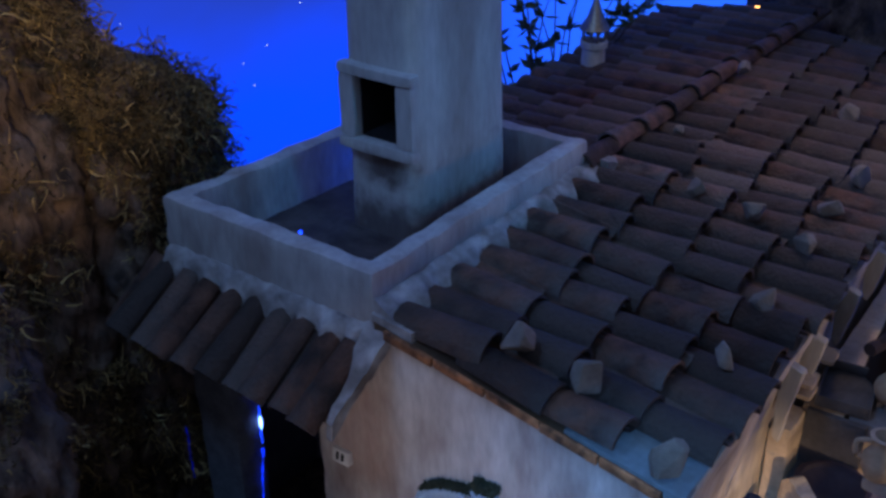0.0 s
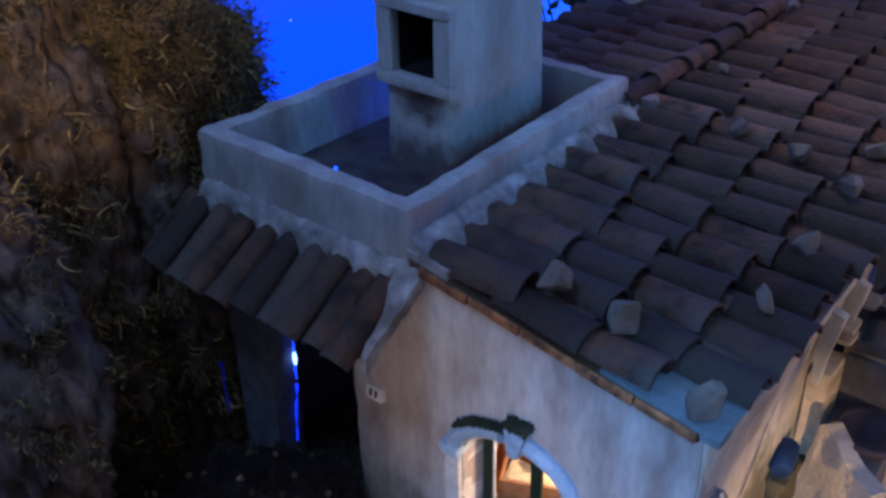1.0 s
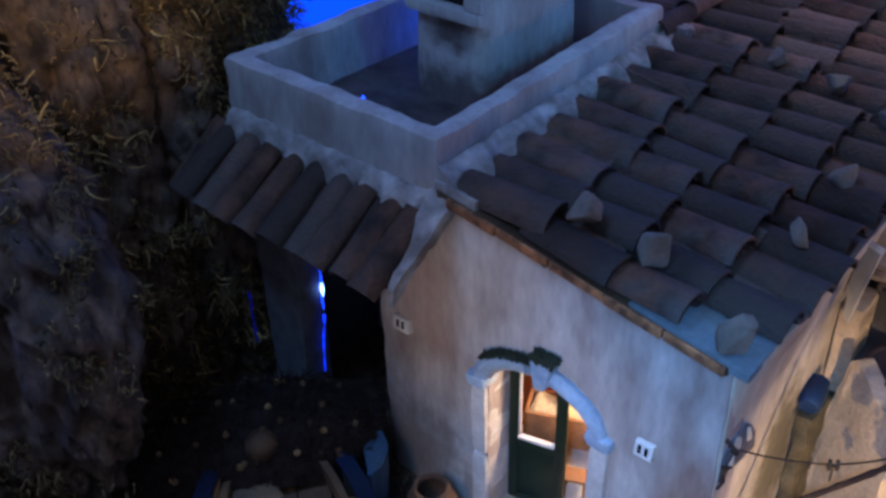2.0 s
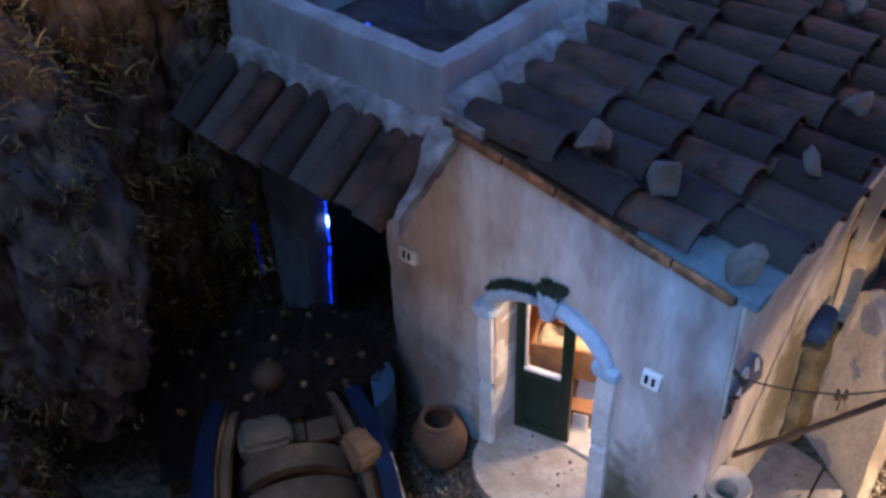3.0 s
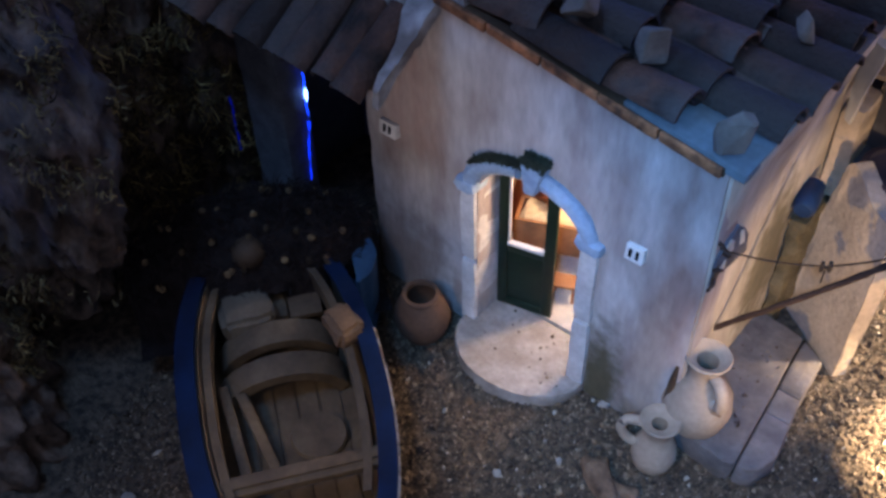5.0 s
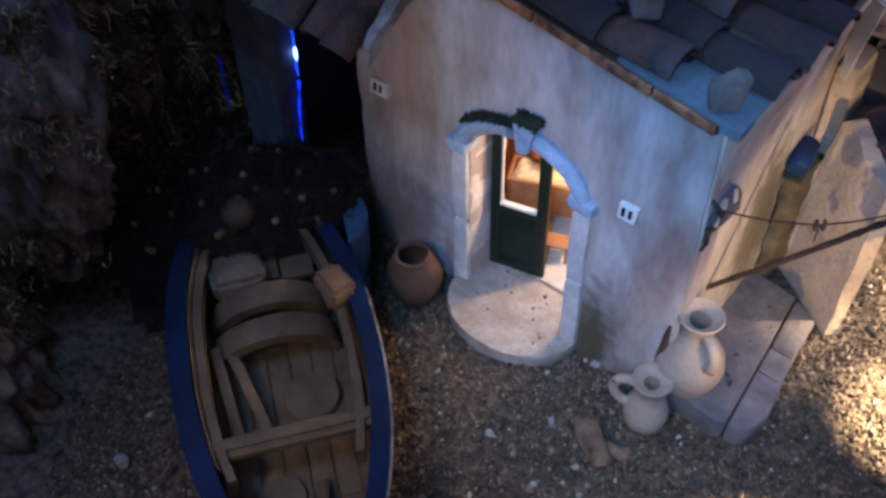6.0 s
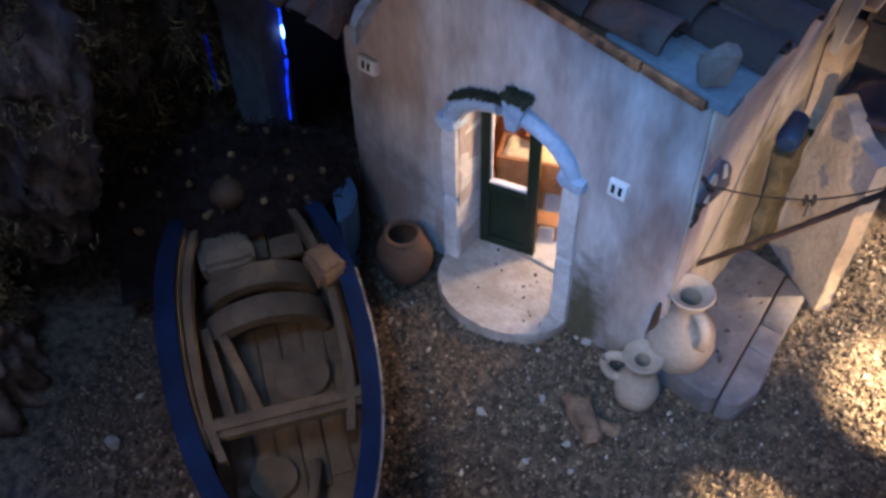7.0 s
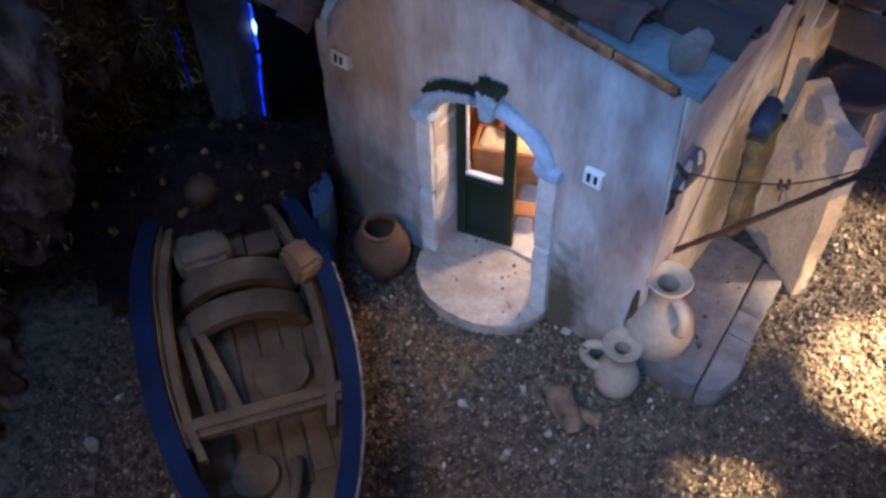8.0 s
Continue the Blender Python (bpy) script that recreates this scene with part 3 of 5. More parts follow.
# parapet round the roof terrace
PX0, PX1, PY1, PZ = -0.280, 0.06, 0.46, 0.531
for k, (lo, hi) in enumerate((((PX0, 0.0, 0.40), (PX1, 0.026, PZ)), ((PX1 - 0.027, 0.006, 0.43), (PX1 - 0.001, PY1, PZ - 0.001)),
                              ((PX0 + 0.001, 0.006, 0.43), (PX0 + 0.027, PY1, PZ - 0.001)), ((PX0 + 0.015, PY1 - 0.026, 0.43), (PX1 - 0.010, PY1 - 0.001, PZ - 0.002)))):
    bm = rough_box(lo, hi, 0.008, 0.0026, 0.0032, 11.0, 30)
    for v in bm.verts:
        if v.co.x < PX0 + 0.05:
            v.co.x += 0.07 * max(0.0, v.co.y)
    part("parapet", bm, PLASTER, house, "thick limewashed terrace parapet")
part("terrace_floor", rough_box((PX0 + 0.0265, 0.0265, 0.43), (PX1 - 0.0265, PY1 - 0.0265, 0.455), 0.02, 0.003, 0.002), TERRACE_FLOOR, house, "dark mottled terrace floor")

# chimney tower on the terrace
bm = bmesh.new()
rings = []
for z, s in ((0.44, 1.03), (0.55, 1.0), (0.62, 0.99), (0.70, 0.97), (0.80, 0.95), (0.92, 0.93), (1.02, 0.92)):
    ring = []
    for i in range(40):
        a = 2 * math.pi * i / 40
        ca, sa = math.cos(a), math.sin(a)
        p = 0.32
        x = -0.0885 + 0.0600 * s * math.copysign(abs(ca) ** p, ca)
        y = 0.2925 + 0.1025 * s * math.copysign(abs(sa) ** p, sa)
        v = Vector((x, y, z))
        ring.append(bm.verts.new(v + Vector(noise.noise_vector(v * 18)) * 0.0025))
    rings.append(ring)
for a, b in zip(rings, rings[1:]):
    for i in range(40):
        bm.faces.new((a[i], a[(i + 1) % 40], b[(i + 1) % 40], b[i]))
bm.faces.new(rings[0])
bm.faces.new(rings[-1])
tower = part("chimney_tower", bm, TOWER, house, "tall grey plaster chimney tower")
cut = bmesh.new()
add_box(cut, (-0.1175, 0.1, 0.5835), (-0.0525, 0.36, 0.6645))
carve(tower, cut)
# Near-black sheets added so that the opening looks dark inside.
bm = bmesh.new()
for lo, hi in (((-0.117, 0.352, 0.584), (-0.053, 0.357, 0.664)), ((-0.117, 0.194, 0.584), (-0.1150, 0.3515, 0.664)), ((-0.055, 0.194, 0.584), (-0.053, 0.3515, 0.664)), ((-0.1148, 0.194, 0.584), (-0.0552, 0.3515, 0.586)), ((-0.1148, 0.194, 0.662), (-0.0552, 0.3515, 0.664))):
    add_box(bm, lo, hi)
part("flue_lining", bm, DARK, tower, "near-black lining of the opening", smooth=False)
for lo, hi in (((-0.1440, 0.179, 0.568), (-0.0275, 0.196, 0.5832)), ((-0.1410, 0.1775, 0.6650), (-0.0245, 0.196, 0.6785)), ((-0.1415, 0.180, 0.5835), (-0.1175, 0.1955, 0.6647)), ((-0.0522, 0.180, 0.5835), (-0.0275, 0.1955, 0.6647))):
    part("window_frame", rough_box(lo, hi, 0.006, 0.0014, 0.0016, 2.0), TOWER, tower, "pale plaster window surround")

# door surround
for x0, x1, blocks in ((0.106, 0.128, ((-0.005, 0.118), (0.121, 0.232))), (0.2685, 0.292, ((-0.005, 0.122), (0.125, 0.238)))):
    for z0, z1 in blocks:
        part("jamb_stone", rough_box((x0, -0.007, z0), (x1, 0.052, z1), 0.012, 0.0014, 0.003, z0 * 50), TRIM, house, "white painted door jamb")
for x0, x1, z in ((0.101, 0.1315, 0.233), (0.264, 0.299, 0.239)):
    part("impost", rough_box((x0, -0.014, z), (x1, 0.02, z + 0.017), 0.007, 0.0014, 0.004, x0 * 40), BLUE_TRIM, house, "projecting pale blue impost")


def arch_piece(a0, a1, k=9):
    bm = bmesh.new()
    rows = []
    for i in range(k + 1):
        a = a0 + (a1 - a0) * i / k
        ca, sa = math.cos(a), math.sin(a)
        q = []
        for r, y in ((0.0, 0.03), (0.0, -0.007), (0.006, -0.012), (0.014, -0.012), (0.020, -0.006), (0.020, 0.0)):
            v = Vector((0.2 + (0.070 + r) * ca, y, 0.246 + (0.044 + r) * sa))
            q.append(bm.verts.new(v + Vector(noise.noise_vector(v * 70)) * 0.0012))
        rows.append(q)
    for a, b in zip(rows, rows[1:]):
        for j in range(6):
            bm.faces.new((a[j], a[(j + 1) % 6], b[(j + 1) % 6], b[j]))
    bm.faces.new(rows[0])
    bm.faces.new(rows[-1])
    return bm


part("arch_moulding", arch_piece(0.06, 1.42), BLUE_TRIM, house, "pale blue painted arch moulding")
part("arch_moulding", arch_piece(1.75, 3.08), BLUE_TRIM, house)
bm = bmesh.new()
add_prism(bm, [(0.200, 0.282), (0.214, 0.284), (0.223, 0.322), (0.194, 0.320)], -0.016, 0.03, "y", 0.003)
part("keystone", bm, BLUE_TRIM, house, "pale blue tapered keystone")
# threshold step
bm = bmesh.new()
outline = [(0.112, 0.05)] + [(0.20 + 0.091 * math.cos(math.pi + math.pi * i / 16), -0.004 + 0.070 * math.sin(math.pi + math.pi * i / 16)) for i in range(17)] + [(0.290, 0.05)]
add_prism(bm, outline, -0.006, 0.016, "z", 0.004, None, 0.0015)
part("doorstep", bm, STEP, house, "half-round worn pale doorstep")

# half-glazed green door leaf, slightly open
leaf = part("door", (lambda b: (add_box(b, (0.0, 0.0, 0.0), (0.012, 0.007, 0.262), 0.001), add_box(b, (0.060, 0.0, 0.0), (0.074, 0.007, 0.262), 0.001), add_box(b, (0.012, 0.0, 0.0), (0.060, 0.007, 0.012), 0.001),
            add_box(b, (0.012, 0.0, 0.098), (0.060, 0.007, 0.110), 0.001), add_box(b, (0.012, 0.0, 0.250), (0.060, 0.007, 0.262), 0.001), b)[-1])(bmesh.new()), GREEN_DOOR, house, "dark green half-glazed door leaf standing ajar")
leaf.matrix_world = pose(0.131, 0.036, 0.017, 0, 0, 14)
for nm, lo, hi, ma, lab in (("panel", (0.011, 0.002, 0.011), (0.061, 0.005, 0.099), GREEN_DOOR, "dark green lower panel"), ("sill", (0.0125, -0.002, 0.1102), (0.0595, 0.006, 0.1142), TRIM, "white glazing sill"), ("bead", (0.0125, 0.001, 0.1144), (0.015, 0.006, 0.2495), TRIM, "white glazing bead")):
    bm = bmesh.new()
    add_box(bm, lo, hi, 0.0008)
    part(nm, bm, ma, leaf, lab)

# plates beside the door, with unreadable bars
for at, w in (((0.333, -0.002, 0.2585), 0.021), ((-0.001, -0.002, 0.2525), 0.026)):
    plate = thing("number_plate", "small white enamel plate with dark marks on limewashed wall", "plate", "wall plates", at=at, turn=(-8, 0, 0))
    bm = bmesh.new()
    add_box(bm, (-w / 2, -0.007, 0), (w / 2, 0.004, 0.019), 0.001)
    part("plate", bm, ENAMEL, plate)
    for x in (-0.0045, 0.0035):
        bm = bmesh.new()
        add_box(bm, (x - 0.0015, -0.0078, 0.005), (x + 0.0022, -0.0069, 0.015))
        part("bar", bm, DARK, plate, "dark mark", smooth=False)

# porch under the canopy: pillar greyed to paint in canopy shade, dark back wall
part("pillar", rough_box((-0.275, 0.0, -0.01), (-0.200, 0.048, 0.41), 0.012, 0.002, 0.004, 4.0), GREY_PLASTER, house, "grey plaster porch pillar, darkened for canopy shade")
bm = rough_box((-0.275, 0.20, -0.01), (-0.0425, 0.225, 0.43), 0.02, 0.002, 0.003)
part("wall", bm, DARK_GREY_WALL, house, "dark porch wall")
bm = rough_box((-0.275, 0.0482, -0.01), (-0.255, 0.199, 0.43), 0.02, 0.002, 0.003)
part("wall", bm, DARK_GREY_WALL, house)
bm = bmesh.new()
add_box(bm, (-0.275, 0.0282, 0.412), (-0.0425, 0.1995, 0.428))
part("porch_ceiling", bm, WOOD_DARK, house, smooth=False)

# canopy over the porch
canopy = thing("canopy", "lean-to canopy of old terracotta tiles bedded in mortar", "canopy")
bm = bmesh.new()
add_prism(bm, [(-0.001, 0.437), (-0.078, 0.3885), (-0.078, 0.3835), (-0.001, 0.425)], -0.278, 0.060, "x")
part("board", bm, WOOD_DARK, canopy, smooth=False)
bm = bmesh.new()
add_prism(bm, [(0.044, 0.0), (0.082, 0.0), (0.072, -0.040), (0.0675, -0.086), (0.0595, -0.086), (0.056, -0.045)], -0.020, 0.0, "z")
bmesh.ops.triangulate(bm, faces=bm.faces)
bmesh.ops.subdivide_edges(bm, edges=list(bm.edges), cuts=5, use_grid_fill=True)
for v in bm.verts:
    v.co.z += 0.462 + 0.82 * v.co.y + 0.010 * max(0.0, 1 + v.co.y / 0.03)
    v.co += Vector(noise.noise_vector(v.co * 55)) * 0.0035 + Vector(noise.noise_vector(v.co * 150)) * 0.0015
part("flank", bm, MORTAR, canopy, "lumpy limewashed mortar closing the canopy end")
part("mortar", mortar_strip((-0.272, -0.001, 0.450), (0.068, -0.001, 0.450), (0, -1, -0.62), 0.023, 0.018, 9.0, 0.0385), MORTAR, canopy, "lumpy limewashed mortar bed")

# Blue gleam along the pillar edge, put in as self-lit strips.
gleam_strip = thing("blue_gleam", "thin blue gleam on the porch pillar, built as a glowing strip", "lamp")
for nm, pts, ma in (("tube", [(-0.1955, 0.043, 0.262), (-0.196, 0.041, 0.23), (-0.1955, 0.040, 0.20), (-0.196, 0.038, 0.150)], BLUE_MID), ("tube", [(-0.196, 0.038, 0.149), (-0.196, 0.032, 0.10), (-0.1965, 0.027, 0.04)], BLUE_LOW), ("tube", [(-0.277, -0.022, 0.19), (-0.276, -0.023, 0.14), (-0.278, -0.022, 0.09)], BLUE_DIM)):
    bm = bmesh.new()
    pts2 = []
    for a, b in zip(pts, pts[1:]):
        pts2 += [Vector(a).lerp(Vector(b), f / 6) + Vector((0, rng0.uniform(-.001, .001), 0)) for f in range(6)]
    add_tube(bm, pts2, 0.002, 6, [rng0.uniform(0.0004, 0.0023) * (1.0 - 0.6 * i / len(pts2)) for i in range(len(pts2))])
    part(nm, bm, ma, gleam_strip)
bm = bmesh.new()
add_lathe(bm, [(0, -0.015), (0.0012, -0.010), (0.0026, -0.003), (0.0022, 0.004), (0.0010, 0.009), (0, 0.012)], 10, pose(-0.1950, 0.040, 0.196))
part("bulb", bm, BLUE_GLOW, gleam_strip, "bright core of the blue gleam")
# Blue glint on the terrace, put in as a small glowing bead.
bulb = thing("blue_glint", "tiny blue glint on the terrace floor, built to glow", "lamp", at=(-0.170, 0.123, 0.457))
bm = bmesh.new()
add_lathe(bm, [(0, 0), (0.002, 0.001), (0.0028, 0.004), (0, 0.007)], 8)
part("bulb", bm, BLUE_MID, bulb)

# small metal flue with a cone cap on the far slope
flue = thing("chimney_pot", "slim plaster chimney pot with conical metal cap", "chimney", at=(-0.202, 0.945, roof_z(-0.202) - 0.018))
flue.matrix_world = flue.matrix_world @ Matrix.Diagonal((1.08, 1.08, 1.16, 1))
bm = bmesh.new()
add_lathe(bm, [(0.045, -0.01), (0.034, 0.012), (0.024, 0.022), (0.021, 0.04), (0.020, 0.068), (0.024, 0.070), (0.024, 0.080), (0.018, 0.080), (0.016, 0.03), (0.0, 0.03)], 20)
part("shaft", bm, PLASTER_BARE, flue, "plaster shaft")
bm = bmesh.new()
add_lathe(bm, [(0.0, 0.152), (0.004, 0.146), (0.014, 0.118), (0.027, 0.100), (0.025, 0.098), (0.0, 0.11)], 20)
part("cap", bm, METAL, flue, "dull metal cone cap")
for i in range(4):
    a = math.pi / 4 + i * math.pi / 2
    bm = bmesh.new()
    add_tube(bm, [(0.019 * math.cos(a), 0.019 * math.sin(a), 0.078), (0.020 * math.cos(a), 0.020 * math.sin(a), 0.104)], 0.0028, 6)
    part("leg", bm, METAL, flue)

# ---- rock and moss ----
def outcrop(spine, sides=44, levels=34, seed=0.0, amp=0.035):
    """A bark-like crag: rings (x, y, z, rx, ry) joined, roughened with upright fissures and ledges."""
    verts, faces = [], []
    zs = [p[2] for p in spine]
    for k in range(levels + 1):
        z = zs[0] + (zs[-1] - zs[0]) * k / levels
        x, y, rx, ry = (float(np.interp(z, zs, [p[c] for p in spine])) for c in (0, 1, 3, 4))
        for i in range(sides):
            a = 2 * math.pi * i / sides
            p = Vector((x + rx * math.cos(a), y + ry * math.sin(a), z))
            n1 = noise.fractal(Vector((p.x * 7 + seed, p.y * 7, p.z * 3.2)), 1.0, 2.0, 4)
            n2 = noise.noise(Vector((p.x * 34 + seed, p.y * 34, p.z * 10)))
            n3 = noise.noise(Vector((p.x * 90, p.y * 90 + seed, p.z * 34)))
            push = amp * (0.8 * n1 + 0.55 * n2 - 0.60 * abs(n2) + 0.42 * n3 - 0.30 * abs(n3) + 0.20 * noise.noise(p * 210) + 0.75 * abs(noise.noise(p * 27 + Vector((seed, 0, 0)))) - 0.2)
            out = Vector((math.cos(a), math.sin(a), 0.0))
            q = p + out * push + Vector((0, 0, 0.02 * noise.noise(p * 20 + Vector((0, 0, seed)))))
            verts.append(q)
    for k in range(levels):
        for i in range(sides):
            j = (i + 1) % sides
            faces.append((k * sides + i, k * sides + j, (k + 1) * sides + j, (k + 1) * sides + i))
    top = len(verts)
    last = verts[-sides:]
    mid = sum(last, Vector()) / sides
    verts.append(mid + Vector((0, 0, 0.03)))
    faces += [(levels * sides + i, levels * sides + (i + 1) % sides, top) for i in range(sides)]
    me = bpy.data.meshes.new("outcrop")
    me.from_pydata(verts, [], faces)
    me.materials.append(CORK)
    me.polygons.foreach_set("use_smooth", [True] * len(me.polygons))
    return me


crag = thing("rock_crag", "dark cork-bark crag overgrown with dry moss", "rock")
CRAGS = [
    ([(-0.43, 0.06, -0.02, 0.135, 0.12), (-0.43, 0.05, 0.30, 0.135, 0.13), (-0.425, 0.06, 0.46, 0.125, 0.12), (-0.425, 0.075, 0.56, 0.120, 0.10), (-0.425, 0.080, 0.605, 0.118, 0.095), (-0.43, 0.075, 0.630, 0.095, 0.08), (-0.44, 0.07, 0.645, 0.06, 0.05)], 1.0),
    ([(-0.58, -0.12, -0.02, 0.26, 0.14), (-0.58, -0.13, 0.35, 0.25, 0.14), (-0.56, -0.10, 0.55, 0.21, 0.13), (-0.61, -0.10, 0.70, 0.18, 0.12), (-0.72, -0.10, 0.90, 0.14, 0.10)], 7.0),
    ([(-0.58, -0.30, -0.02, 0.27, 0.10), (-0.50, -0.31, 0.10, 0.30, 0.11), (-0.44, -0.32, 0.24, 0.33, 0.11), (-0.43, -0.32, 0.33, 0.335, 0.11), (-0.43, -0.32, 0.42, 0.320, 0.11), (-0.44, -0.32, 0.50, 0.285, 0.11), (-0.49, -0.32, 0.60, 0.26, 0.10), (-0.62, -0.32, 0.90, 0.22, 0.10)], 3.5),
    ([(-0.62, 0.04, 0.40, 0.16, 0.09), (-0.62, 0.04, 0.60, 0.21, 0.09), (-0.62, 0.04, 0.66, 0.195, 0.08), (-0.62, 0.04, 0.70, 0.165, 0.07), (-0.63, 0.04, 0.74, 0.135, 0.06), (-0.66, 0.04, 0.84, 0.10, 0.04)], 2.4),
    ([(-0.31, -0.50, -0.02, 0.19, 0.12), (-0.32, -0.50, 0.06, 0.19, 0.12), (-0.34, -0.50, 0.13, 0.17, 0.10), (-0.38, -0.50, 0.20, 0.13, 0.08), (-0.44, -0.50, 0.28, 0.09, 0.06)], 5.2),
]
crag_meshes = []
for spine, seed in CRAGS:
    ob = part("outcrop", outcrop(spine, 130, 90, seed, 0.034 if seed != 2.4 else 0.022), CORK, crag, "fissured brown bark rock")
    crag_meshes.append(ob.data)


def strands(roots, name, material, label, length, radius, seed, droop=0.4, parent=None, kind="stuff"):
    """Many thin curling strands, one bent three-sided sliver each, from (place, normal) roots."""
    r = random.Random(seed)
    verts, faces = [], []
    for p, n in roots:
        side = Vector((r.uniform(-1, 1), r.uniform(-1, 1), r.uniform(-1, 1)))
        d = (n * 0.7 + side * 0.9).normalized()
        q, ln, w = Vector(p), length * r.uniform(0.4, 1.4), radius * r.uniform(0.6, 1.4)
        curl = Vector((r.uniform(-1, 1), r.uniform(-1, 1), r.uniform(-1, 1))) * 1.5
        base = len(verts)
        steps = 4
        for k in range(steps + 1):
            a = d.cross(Vector((0.3, 0.2, 1))).normalized() * w * (1 - 0.7 * k / steps)
            b = d.cross(a).normalized() * w * (1 - 0.7 * k / steps)
            verts += [q + a, q - a * 0.5 + b * 0.87, q - a * 0.5 - b * 0.87]
            q = q + d * ln / steps
            d = (d + curl * 0.5 + Vector((0, 0, -droop * 0.4))).normalized()
        for k in range(steps):
            o = base + 3 * k
            for i in range(3):
                j = (i + 1) % 3
                faces.append((o + i, o + j, o + 3 + j, o + 3 + i))
    me = bpy.data.meshes.new(name)
    me.from_pydata(verts, [], faces)
    me.materials.append(material)
    ob = new(name, me)
    ob.parent = parent
    return tagged(ob, label, "moss", kind=kind)


def moss_roots(meshes, count, seed, keep):
    r = random.Random(seed)
    pool = []
    for me in meshes:
        me.calc_loop_triangles()
        vs = [v.co.copy() for v in me.vertices]
        ns = [v.normal.copy() for v in me.vertices]
        pool += [(p, n) for p, n in zip(vs, ns)]
    out = []
    while len(out) < count:
        p, n = r.choice(pool)
        q = p + Vector((r.gauss(0, 0.012), r.gauss(0, 0.012), r.gauss(0, 0.012)))
        if n.dot(Vector((0.64, -0.64, 0.5)) - p) > 0 and keep(q, r):
            out.append((q - n * 0.004, n))
    return out


def mossy(q, r):
    c = noise.noise(q * 9 + Vector((4, 1, 2))) + 0.5 * noise.noise(q * 24)
    bare = 0.30 if q.y < -0.2 and q.z < 0.5 else -0.16
    return q.z > 0.03 and (c > bare or (q.y > -0.02 and q.z > 0.54 and q.x > -0.44 and r.random() < 0.7)) and q.x > -0.62


def tufted(q, r):
    return mossy(q, r) and (q.y > -0.2 or q.z > 0.5)


strands(moss_roots(crag_meshes, 60000, 2, mossy), "moss", MOSS, "tangled dry brown and olive moss", 0.012, 0.0011, 5, 0.9)
strands(moss_roots(crag_meshes, 5500, 12, tufted), "moss", MOSS_GOLD, "loose curling tufts of golden moss", 0.026, 0.0015, 15, 0.6)


def crest(q, r):
    return q.z > 0.575 + 0.03 * noise.noise(q * 30) and q.x > -0.46 and q.y > -0.06


strands(moss_roots(crag_meshes[:1], 4200, 21, crest), "moss_tuft", MOSS, "shaggy golden moss tuft on the rock crest", 0.020, 0.0010, 9, 0.5)

# dark cliff behind the far roof end, with one small warm lamp
far_crag = thing("far_crag", "dark bark cliff beyond the far roof end", "rock")
part("outcrop", outcrop([(0.50, 1.66, -0.02, 0.70, 0.12), (0.50, 1.66, 0.30, 0.70, 0.12), (0.50, 1.67, 0.48, 0.71, 0.11), (0.52, 1.68, 0.90, 0.69, 0.10)], 70, 34, 12.0), CORK, far_crag)
lamp = thing("small_lantern", "tiny warm lit lantern by the far roof end", "lamp", at=(-0.079, 1.45, 0.456))
bm = bmesh.new()
add_lathe(bm, [(0, 0), (0.011, 0.002), (0.013, 0.012), (0.006, 0.020), (0, 0.021)], 10)
part("globe", bm, WARM_GLOW, lamp, "glowing globe")
bm = bmesh.new()
add_lathe(bm, [(0.0, -0.04), (0.010, -0.04), (0.006, -0.03), (0.005, -0.004), (0.012, 0.0), (0.0, 0.0005)], 10)
part("post", bm, WOOD_DARK, lamp, "dark post")


def shrub(name, label, at, height, seed, count):
    r = random.Random(seed)
    top = thing(name, label, "shrub", at=at)
    stems, leaves = bmesh.new(), ([], [])
    for s in range(count):
        a = r.uniform(0, 2 * math.pi)
        lean = r.uniform(0.03, 0.22)
        pts = [Vector((0, 0, 0))]
        d = Vector((math.cos(a) * lean, math.sin(a) * lean * 0.5, 1)).normalized()
        for k in range(7):
            d = (d + Vector((r.uniform(-0.25, 0.25), r.uniform(-0.2, 0.2), r.uniform(-0.1, 0.2)))).normalized()
            pts.append(pts[-1] + d * height / 7)
        add_tube(stems, pts, 0.002, 5, [0.0035 - 0.0004 * k for k in range(8)])
        for k in range(2, 8):
            for _ in range(5):
                p, u = pts[k], Vector((r.uniform(-1, 1), r.uniform(-1, 1), r.uniform(-0.3, 0.9))).normalized()
                w = u.cross(Vector((r.uniform(-1, 1), r.uniform(-1, 1), 0.6))).normalized()
                ln, wd, o = r.uniform(0.024, 0.038), r.uniform(0.006, 0.0105), len(leaves[0])
                up = u.cross(w) * wd * 0.35
                leaves[0].extend([p, p + u * ln * 0.4 + w * wd, p + u * ln, p + u * ln * 0.4 - w * wd, p + u * ln * 0.45 + up])
                leaves[1].extend([(o, o + 1, o + 4), (o + 1, o + 2, o + 4), (o + 2, o + 3, o + 4), (o + 3, o, o + 4)])
    part("twig", stems, WOOD_DARK, top, "thin dark branching twig")
    me = bpy.data.meshes.new("leaves")
    me.from_pydata(*(leaves[0], [], leaves[1]))
    me.materials.append(LEAF)
    part("leaves", me, LEAF, top, "small dark leaves")
    return top


shrub("shrub", "leafy dark sprig against the blue sky", (-0.40, 1.10, 0.0), 0.64, 3, 18)
shrub("shrub", "low leafy sprig behind the far roof slope", (-0.36, 1.56, 0.0), 0.40, 8, 6)
# ---- boat ----
BOAT = pose(0.1190, -0.3075, 0.0, 0, 0, math.degrees(math.atan2(-0.584, 0.81)))
boat = thing("rowing_boat", "blue wooden rowing boat filled with nets and gear", "boat")
boat.matrix_world = BOAT


